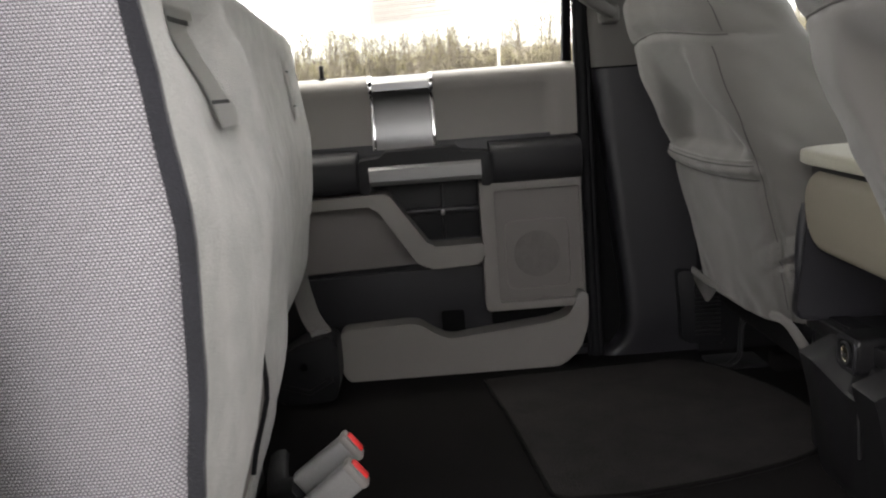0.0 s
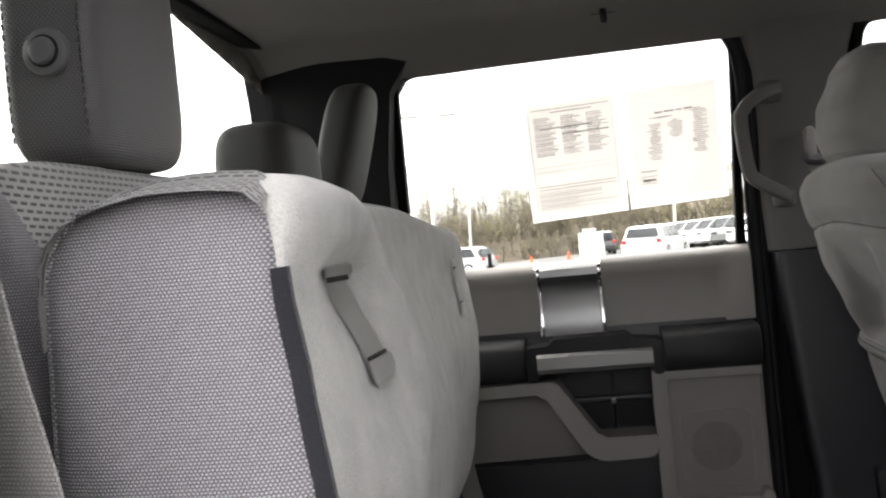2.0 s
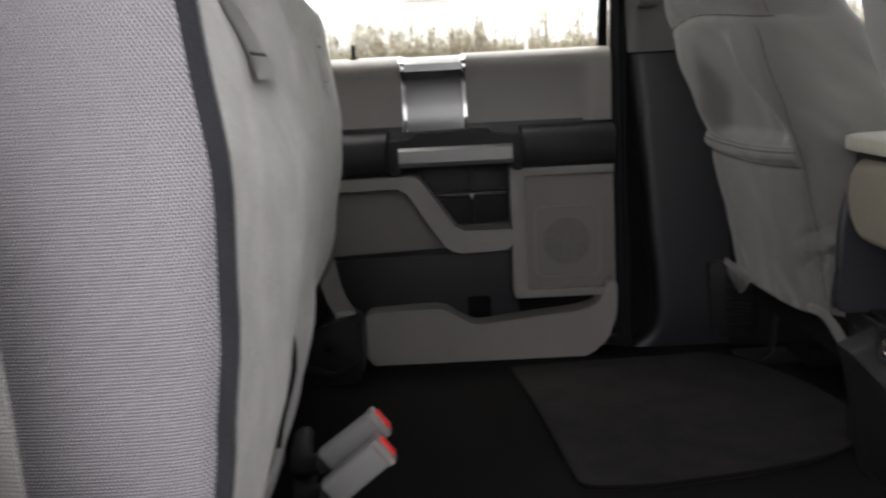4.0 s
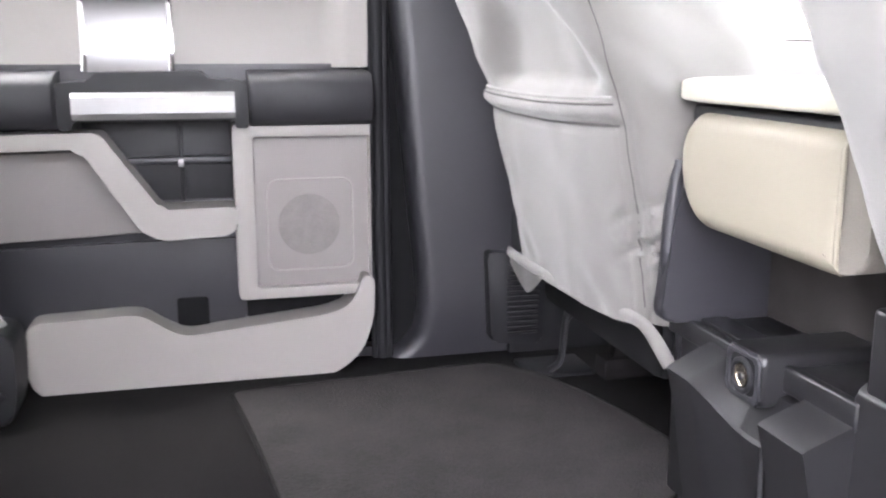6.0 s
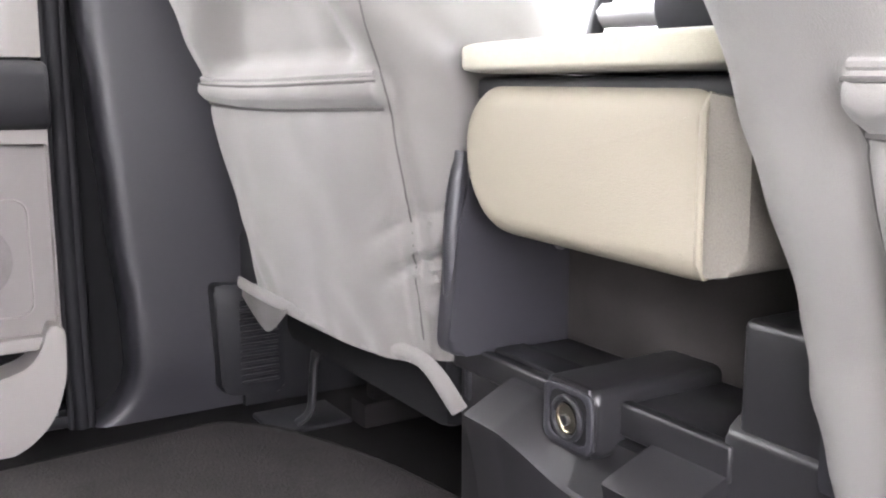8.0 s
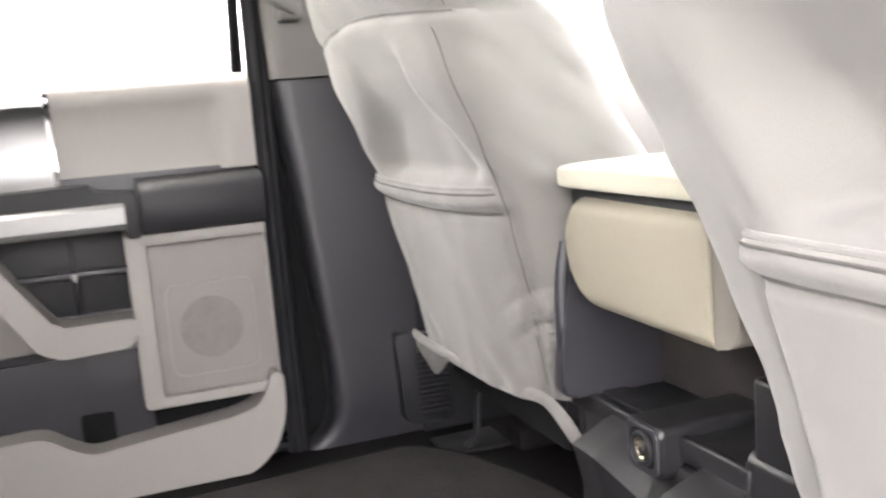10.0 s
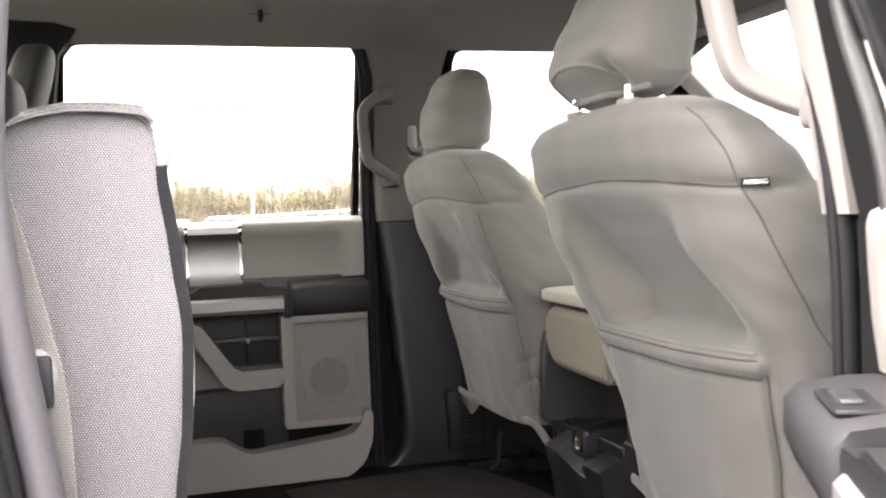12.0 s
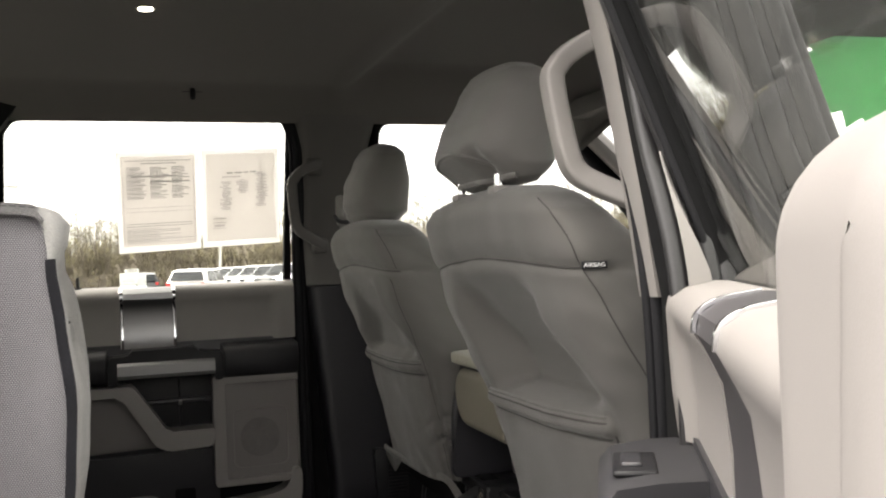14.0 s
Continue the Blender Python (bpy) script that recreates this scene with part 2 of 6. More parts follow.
WHITE = pbr("white_label", (0.75, 0.75, 0.75), 0.7, bump=0)


def flip_y(bm):
    for v in bm.verts:
        v.co.y = -v.co.y


def part(name, bm, material, parent=None, label="", sharp=38, mirror=False):
    """Links a bmesh as one mesh object, under a thing or a part."""
    if mirror:
        flip_y(bm)
    bmesh.ops.recalc_face_normals(bm, faces=bm.faces)
    me = bpy.data.meshes.new(name)
    bm.to_mesh(me)
    bm.free()
    me.polygons.foreach_set("use_smooth", [True] * len(me.polygons))
    me.set_sharp_from_angle(angle=radians(sharp))
    me.materials.append(material)
    ob = new(name, me)
    if parent is not None:
        ob.parent = parent
    if label:
        ob["label"] = label
    return ob


def thing(name, label, category, at=(0, 0, 0), group="", kind=""):
    ob = new(name)
    ob.empty_display_size = 0.05
    ob.location = at
    return tagged(ob, label, category, group, kind)


def rounded(poly, r, n=5):
    """A polygon (2D) with its corners rounded; r is one radius or one for each corner."""
    out = []
    k = len(poly)
    for i in range(k):
        p = Vector(poly[i]).to_2d()
        a, b = Vector(poly[i - 1]).to_2d(), Vector(poly[(i + 1) % k]).to_2d()
        rad = r[i] if isinstance(r, (list, tuple)) else r
        u, w = (a - p), (b - p)
        rad = min(rad, u.length * 0.49, w.length * 0.49)
        if rad < 1e-4:
            out.append(p)
            continue
        s, e = p + u.normalized() * rad, p + w.normalized() * rad
        for j in range(n + 1):
            t = j / n
            out.append(s * (1 - t) ** 2 + p * 2 * t * (1 - t) + e * t * t)
    return out


def slab(poly, y0, y1, bev=0.004, seg=2, both=False):
    """A plate: the outline (x, z) carried from y0 to y1, with the edges of the y1 side rounded."""
    bm = bmesh.new()
    back = [bm.verts.new((p[0], y0, p[1])) for p in poly]
    front = [bm.verts.new((p[0], y1, p[1])) for p in poly]
    k = len(poly)
    f = bm.faces.new(front)
    g = bm.faces.new(back[::-1])
    for i in range(k):
        bm.faces.new((back[i], back[(i + 1) % k], front[(i + 1) % k], front[i]))
    if bev:
        edges = list(f.edges) + (list(g.edges) if both else [])
        bmesh.ops.bevel(bm, geom=edges, offset=bev, segments=seg, affect="EDGES", profile=0.5, clamp_overlap=True)
    return bm


def pillow(poly, y0, y1, r, n=6):
    """A plate whose y1 side is rounded off with the radius r all round its outline."""
    k = len(poly)
    P = [Vector(p).to_2d() for p in poly]
    area = sum(P[i].x * P[(i + 1) % k].y - P[(i + 1) % k].x * P[i].y for i in range(k))
    nrm = []
    for i in range(k):
        d = (P[(i + 1) % k] - P[i - 1]).normalized()
        nrm.append(Vector((-d.y, d.x)) * (1 if area > 0 else -1))
    s = 1 if y1 > y0 else -1
    rings = [[(p.x, y0, p.y) for p in P]]
    for j in range(n + 1):
        a = math.pi / 2 * j / n
        q = r * (1 - math.cos(a))
        rings.append([(p.x + m.x * q, y1 - s * r * (1 - math.sin(a)), p.y + m.y * q) for p, m in zip(P, nrm)])
    return loft(rings)


def ring_slab(outer, inner, y0, y1, bev=0.003):
    """A flat frame between two outlines with the same number of points."""
    bm = bmesh.new()
    ro = [[bm.verts.new((p[0], y, p[1])) for p in outer] for y in (y0, y1)]
    ri = [[bm.verts.new((p[0], y, p[1])) for p in inner] for y in (y0, y1)]
    k = len(outer)
    top = []
    for i in range(k):
        j = (i + 1) % k
        bm.faces.new((ro[0][i], ro[0][j], ro[1][j], ro[1][i]))
        bm.faces.new((ri[0][j], ri[0][i], ri[1][i], ri[1][j]))
        top.append(bm.faces.new((ro[1][i], ro[1][j], ri[1][j], ri[1][i])))
        bm.faces.new((ro[0][j], ro[0][i], ri[0][i], ri[0][j]))
    if bev:
        es = set(e for f in top for e in f.edges if len([g for g in e.link_faces if g in top]) == 1)
        bmesh.ops.bevel(bm, geom=list(es), offset=bev, segments=2, affect="EDGES", profile=0.5, clamp_overlap=True)
    return bm


def box(x0, x1, y0, y1, z0, z1, b=0.004, seg=2):
    bm = bmesh.new()
    bmesh.ops.create_cube(bm, size=1)
    bmesh.ops.scale(bm, vec=(x1 - x0, y1 - y0, z1 - z0), verts=bm.verts)
    bmesh.ops.translate(bm, vec=((x0 + x1) / 2, (y0 + y1) / 2, (z0 + z1) / 2), verts=bm.verts)
    if b:
        bmesh.ops.bevel(bm, geom=list(bm.edges), offset=b, segments=seg, affect="EDGES", profile=0.5, clamp_overlap=True)
    return bm


def loft(rings, closed=True, caps=True):
    bm = bmesh.new()
    vs = [[bm.verts.new(p) for p in r] for r in rings]
    k = len(rings[0])
    for a, b in zip(vs, vs[1:]):
        for i in range(k if closed else k - 1):
            j = (i + 1) % k
            bm.faces.new((a[i], a[j], b[j], b[i]))
    if caps and closed:
        for r in (vs[0][::-1], vs[-1]):
            c = bm.verts.new(sum((v.co for v in r), Vector()) / k)
            for i in range(k):
                bm.faces.new((r[i], r[(i + 1) % k], c))
    return bm


def curve(pts, n=8):
    """Points on a smooth line through the given ones."""
    P = [Vector(p) for p in pts]
    P = [P[0] * 2 - P[1]] + P + [P[-1] * 2 - P[-2]]
    out = []
    for i in range(1, len(P) - 2):
        a, b, c, d = P[i - 1:i + 3]
        for j in range(n):
            t = j / n
            out.append(0.5 * ((2 * b) + (c - a) * t + (2 * a - 5 * b + 4 * c - d) * t * t + (3 * b - a - 3 * c + d) * t ** 3))
    out.append(P[-2])
    return out


def tube(pts, r, n=8, up=(0, 0, 1), r2=None, square=False, cyclic=False):
    """A round (or flat, with r2 along 'up') cord along points; its section is carried along without twisting."""
    P = [Vector(p) for p in pts]
    r2 = r if r2 is None else r2
    rings = []
    k = len(P)
    s = None
    for i, p in enumerate(P):
        d = (P[min(i + 1, k - 1)] - P[max(i - 1, 0)]) if not cyclic else (P[(i + 1) % k] - P[i - 1])
        d.normalize()
        if s is None:
            s = d.cross(Vector(up))
            if s.length < 0.15:
                s = d.cross(Vector((1, 0.2, 0)))
        else:
            fixed = d.cross(Vector(up))
            if fixed.length > 0.5 and fixed.dot(s) > 0:
                s = fixed
        s = (s - d * s.dot(d)).normalized()
        w = s.cross(d).normalized()
        ring = []
        for j in range(n):
            a = 2 * math.pi * (j + 0.5) / n
            ca, sa = math.cos(a), math.sin(a)
            if square:
                ca, sa = math.copysign(abs(ca) ** 0.35, ca), math.copysign(abs(sa) ** 0.35, sa)
            ring.append(p + s * (r * ca) + w * (r2 * sa))
        rings.append(ring)
    if cyclic:
        rings.append(rings[0])
        bm = loft(rings, caps=False)
        bmesh.ops.remove_doubles(bm, verts=bm.verts, dist=1e-6)
        return bm
    return loft(rings)


def lerp_table(table, z):
    """Smooth value from rows (z, value)."""
    if z <= table[0][0]:
        return table[0][1]
    for (a, va), (b, vb) in zip(table, table[1:]):
        if z <= b:
            t = (z - a) / (b - a)
            t = t * t * (3 - 2 * t) * 0.5 + t * 0.5
            return va + (vb - va) * t
    return table[-1][1]


def smooth01(a, b, v):
    t = min(1, max(0, (v - a) / (b - a)))
    return t * t * (3 - 2 * t)


def cylinder(c, axis, r, h, n=24, r2=None, bev=0.0):
    """A disc or drum with its centre at c, along axis."""
    bm = bmesh.new()
    bmesh.ops.create_cone(bm, cap_ends=True, segments=n, radius1=r, radius2=r if r2 is None else r2, depth=h)
    if bev:
        es = [e for e in bm.edges if abs(e.verts[0].co.z - e.verts[1].co.z) < 1e-6]
        bmesh.ops.bevel(bm, geom=es, offset=bev, segments=2, affect="EDGES", profile=0.5)
    q = Vector(axis).to_track_quat("Z", "Y").to_matrix().to_4x4()
    bmesh.ops.transform(bm, matrix=Matrix.Translation(c) @ q, verts=bm.verts)
    return bm


FLOOR = 0.06


def ground_z(x, y):
    return -0.62 + 0.022 * x + 0.002 * y


# ---------- cab structure ----------
def glass_y(z):
    return 0.885 - 0.34 * (z - 0.86)


def door(name, label, mirror, window_label):
    """A rear door in the frame of the driver's side: hinge at x = 0.24, latch at x = -0.52, its inner face towards -y."""
    d = thing(name, label, "door", kind="structure")

    def p(n, bm, m, lab="", parent=None, sharp=38):
        return part(n, bm, m, parent or d, lab, sharp, mirror)

    L, R = -0.525, 0.232
    # steel shell behind the trim
    shell = rounded([(L - 0.03, 0.0), (R + 0.03, 0.0), (R + 0.035, 0.74), (L - 0.03, 0.74)], 0.05)
    p("shell", slab(shell, 0.985, 0.89, 0.006), PAINT, "dark painted steel door shell")
    # upper panel with ledge: profile swept along x
    prof = [(0.915, 0.700), (0.915, 0.757), (0.90, 0.758), (0.868, 0.752), (0.853, 0.742), (0.850, 0.728), (0.858, 0.712),
            (0.868, 0.690), (0.873, 0.640), (0.873, 0.594), (0.915, 0.590)]

    plain = [(0.915, 0.700), (0.915, 0.757), (0.90, 0.758), (0.868, 0.752), (0.853, 0.742), (0.850, 0.728), (0.8505, 0.712),
             (0.851, 0.690), (0.853, 0.640), (0.857, 0.594), (0.915, 0.590)]

    def blend(t):
        return [(a[0] * (1 - t) + b[0] * t, a[1]) for a, b in zip(plain, prof)]

    for x0, x1, ends in ((L, -0.239, ((0, 0.0), (0.05, 0), (0.09, 1), (1, 1))), (-0.094, R, ((0, 1), (0.78, 1), (0.87, 0), (1, 0)))):
        rings = []
        for i in range(41):
            t = i / 40
            w = lerp_table(ends, t)
            rings.append([(x0 + (x1 - x0) * t, q[0], q[1]) for q in blend(w)])
        p("upper_panel", loft(rings), TRIM, sharp=50)
    ex = (-0.615, -0.448) if mirror else (L - 0.012, L + 0.040)
    e = rounded([(ex[0], 0.10), (ex[1], 0.10), (ex[1], 0.72), (ex[1] - 0.004, 0.828), (ex[0], 0.828)], [0.05, 0.05, 0.05, 0.075, 0.05], 10)
    bm = pillow(e, 0.95, 0.843, 0.04, 8)
    p("corner_pad", bm, TRIM, "raised pale end of the door trim", sharp=60)
    # bright applique with two chrome strips
    app = [(0.915, 0.66), (0.915, 0.753), (0.885, 0.754), (0.862, 0.748), (0.850, 0.738), (0.8495, 0.722), (0.862, 0.712), (0.867, 0.700), (0.8705, 0.672), (0.8705, 0.645), (0.868, 0.620), (0.8635, 0.600), (0.859, 0.588), (0.915, 0.586)]
    if mirror:
        app = [(q[0] + 0.0015, q[1]) for q in prof]
    # the open door's applique is coloured dark in place of its reflection
    p("applique", loft([[(x, q[0], q[1]) for q in app] for x in (-0.238, -0.2, -0.166, -0.133, -0.095)]), STRIPG if mirror else APPL, "satin applique coloured as its dark reflection" if mirror else "satin silver applique")
    for x in (-0.2355, -0.0975):
        line = [(x, q[0] - 0.002, q[1]) for q in (app[2:6] if mirror else app[1:13])]
        p("chrome_strip", tube(curve(line, 4), 0.0022, 8, up=(1, 0, 0), r2=0.0030 if mirror else 0.0046, square=True), CHROME, "bright chrome strip")
    # dark ledge under the upper panel, in three stretches
    led = [(0.90, 0.592), (0.82, 0.588), (0.784, 0.582), (0.772, 0.568), (0.771, 0.535), (0.780, 0.510), (0.80, 0.499), (0.90, 0.497)]
    for x0, x1 in ((L, -0.275), (0.024, R - 0.004)):
        p("dark_ledge", loft([[(x, q[0] + (0.006 if x in (x0, x1) else 0), q[1]) for q in led] for x in (x0, x0 + 0.006, (x0 + x1) / 2, x1 - 0.006, x1)]), LEDGE, "charcoal armrest ledge", sharp=50)
    br = rounded([(-0.273, 0.497), (-0.25, 0.497), (-0.25, 0.515), (0.0, 0.515), (0.0, 0.497), (0.022, 0.497), (0.022, 0.572), (-0.04, 0.578), (-0.05, 0.590), (-0.21, 0.588), (-0.225, 0.575), (-0.273, 0.572)], 0.006)
    p("handle_bracket", slab(br, 0.90, 0.782, 0.006), DARK, "black handle surround")
    bar = [(0.80, 0.556), (0.779, 0.557), (0.7725, 0.550), (0.772, 0.524), (0.779, 0.514), (0.80, 0.513)]
    p("handle_bar", loft([[(x, q[0], q[1]) for q in bar] for x in (-0.2495, -0.245, -0.12, -0.004, 0.0005)]), SILVER, "satin silver pull bar", sharp=30)
    if mirror:
        sw_p = p("window_switch", box(0.060, 0.150, 0.786, 0.828, 0.584, 0.5905, 0.004, 3), DARK, "window switch plate")
        p("switch_key", box(0.080, 0.130, 0.794, 0.814, 0.588, 0.5945, 0.004, 3), CHAR, "charcoal switch key", parent=sw_p)
    # carrier behind the lower panels
    p("carrier", slab(rounded([(L, 0.06), (R - 0.01, 0.06), (R - 0.01, 0.60), (L, 0.60)], 0.02), 0.90, 0.868, 0.003), CHAR, "charcoal inner door panel")
    # recessed pocket under the handle
    p("pull_pocket", slab([(-0.20, 0.37), (-0.004, 0.37), (-0.004, 0.505), (-0.25, 0.505)], 0.872, 0.864, 0.002), DARK, "black pull pocket")
    p("pocket_rib", box(-0.205, -0.004, 0.845, 0.870, 0.434, 0.446, 0.004), CHAR)
    p("pocket_divider", box(-0.093, -0.087, 0.85, 0.870, 0.37, 0.50, 0.002), DARK)
    p("pocket_clip", box(-0.096, -0.086, 0.838, 0.852, 0.430, 0.443, 0.002), SILVER)
    # insert panel and its rail
    p("insert_panel", slab([(L, 0.305), (-0.135, 0.318), (-0.165, 0.365), (-0.232, 0.460), (L, 0.457)], 0.875, 0.846, 0.006), TRIM2, "grey cloth insert")
    rail = rounded([(L, 0.462), (-0.245, 0.468), (-0.158, 0.330), (-0.125, 0.314), (-0.02, 0.318), (-0.003, 0.330), (-0.003, 0.366), (-0.125, 0.366), (-0.213, 0.494), (L, 0.492)],
                   [0, 0.012, 0.012, 0.014, 0.012, 0.008, 0.006, 0.010, 0.009, 0])
    p("pull_rail", slab(rail, 0.88, 0.786, 0.0125, 4), TRIM, "warm grey pull handle rail")
    # speaker panel
    so = rounded([(-0.006, 0.20), (0.226, 0.20), (0.226, 0.505), (-0.006, 0.503)], [0.012, 0.005, 0.006, 0.010])
    si = rounded([(0.026, 0.218), (0.224, 0.218), (0.224, 0.480), (0.026, 0.480)], [0.008, 0.004, 0.006, 0.008])
    p("speaker_frame", ring_slab(so, si, 0.88, 0.806, 0.006), TRIM)
    sp = p("speaker_panel", slab(si, 0.88, 0.826, 0.003), TRIM2, "grey speaker panel")
    ol = rounded([(0.048, 0.245), (0.196, 0.245), (0.196, 0.405), (0.048, 0.405)], 0.022)
    ring = [Vector((q[0], 0.825, q[1])) for q in ol]
    p("panel_bead", tube(ring, 0.0018, 6, up=(0, 1, 0), cyclic=True), TRIM)
    p("speaker_grille", cylinder((0.120, 0.826, 0.325), (0, -1, 0), 0.054, 0.003, 40, bev=0.001), GRILLE, "round speaker grille")
    # lower dark panel, black plates for the shade in cup hollow and pocket, map pocket lip
    p("lower_panel", slab(rounded([(L, 0.10), (0.005, 0.10), (0.005, 0.300), (-0.12, 0.302), (L, 0.294)], 0.01), 0.872, 0.856, 0.003), CHAR, "charcoal lower panel")
    cup = rounded([(-0.112, 0.14), (-0.058, 0.14), (-0.058, 0.198), (-0.112, 0.198)], 0.008)
    p("cup_shade", slab(cup, 0.862, 0.851, 0.004), BLACKHOLE, "black plate for the shade in the cup hollow")
    p("pocket_shade", slab([(0.008, 0.10), (0.205, 0.10), (0.205, 0.205), (0.008, 0.205)], 0.872, 0.858, 0.002), BLACKHOLE)
    lip = [(-0.352, 0.070), (-0.31, 0.046), (-0.20, 0.040), (0.105, 0.050), (0.165, 0.062), (0.206, 0.098), (0.226, 0.155), (0.229, 0.230), (0.208, 0.238),
           (0.198, 0.205), (0.180, 0.180), (0.14, 0.168), (-0.096, 0.146), (-0.125, 0.158), (-0.165, 0.186), (-0.19, 0.189), (-0.352, 0.183)]
    p("map_pocket_lip", slab(rounded(lip, 0.024, 5), 0.875, 0.793, 0.022, 5), TRIM, "moulded map pocket lip")
    # pin and edge knob
    p("lock_pin", cylinder((-0.345, 0.893, 0.772), (0, 0, 1), 0.005, 0.032, 12, bev=0.002), DARK, "black lock pin")
    p("pin_collar", cylinder((-0.345, 0.893, 0.757), (0, 0, 1), 0.010, 0.006, 14, bev=0.002), DARK)
    p("edge_knob", cylinder((0.238, 0.87, 0.668), (1, 0, 0), 0.006, 0.014, 12, bev=0.002), CHROME, "small bright striker knob")
    # window frame, seal and pane
    lx = -0.10 if mirror else 0.0
    pane_o = rounded([(-0.575 + lx, 0.700), (0.235, 0.700), (0.225, 1.225), (-0.545 + lx, 1.225)], [0.0, 0.0, 0.05, 0.06], 8)
    pane_i = rounded([(-0.532 + lx, 0.740), (0.214, 0.740), (0.216, 1.203), (-0.502 + lx, 1.196)], [0.0, 0.0, 0.035, 0.045], 8)

    def shear(bm, off):
        for v in bm.verts:
            v.co.y = glass_y(v.co.z) + (v.co.y - off)
        return bm

    if mirror:
        for k, (fx, rad) in enumerate(((0.2225, 0.006), (0.236, 0.008), (0.252, 0.009), (0.268, 0.007), (0.282, 0.010))):
            rib = [(fx + 0.012 * smooth01(0.9, 0.75, z), glass_y(z) - 0.016 + 0.006 * k, z) for z in [0.735 + 0.47 * q / 12 for q in range(13)]]
            p("frame_rib", tube(rib, rad, 10), SEALB, "black rubber rib of the window frame", sharp=60)
    win = p("window_frame", shear(ring_slab(pane_o, pane_i, 0.02, -0.014, 0.004), 0), BLACKTRIM, "black window frame")
    seal = [Vector((q[0], glass_y(q[1]) - 0.014, q[1])) for q in pane_i]
    p("window_seal", tube(seal, 0.0045, 8, up=(0, 1, 0), cyclic=True), RUBBER, "black rubber window seal", parent=win)
    gp = rounded([(-0.538 + lx, 0.735), (0.219, 0.735), (0.221, 1.208), (-0.507 + lx, 1.201)], [0, 0, 0.035, 0.045], 8)
    pane = p("pane", shear(slab(gp, 0.002, -0.002, 0), 0), PRIVACY, window_label, parent=win)
    return d


far_door = door("door_1", "closed truck rear door with grey trim panels", False, "tinted side glass")


# ---------- far side pillars ----------
def strip_along(pts, prof):
    """A section (two offsets: along x, along y) carried up through (x, y, z) stations, each with its own scale."""
    rings = []
    for (x, y, z, sx, sy) in pts:
        rings.append([(x + a * sx, y + b * sy, z) for a, b in prof])
    return loft(rings)


def stations(rows, n=6):
    """Rows of numbers, smoothly filled in between."""
    out = []
    for a, b in zip(rows, rows[1:]):
        for i in range(n):
            t = i / n
            out.append([u + (v - u) * t for u, v in zip(a, b)])
    out.append(list(rows[-1]))
    return out


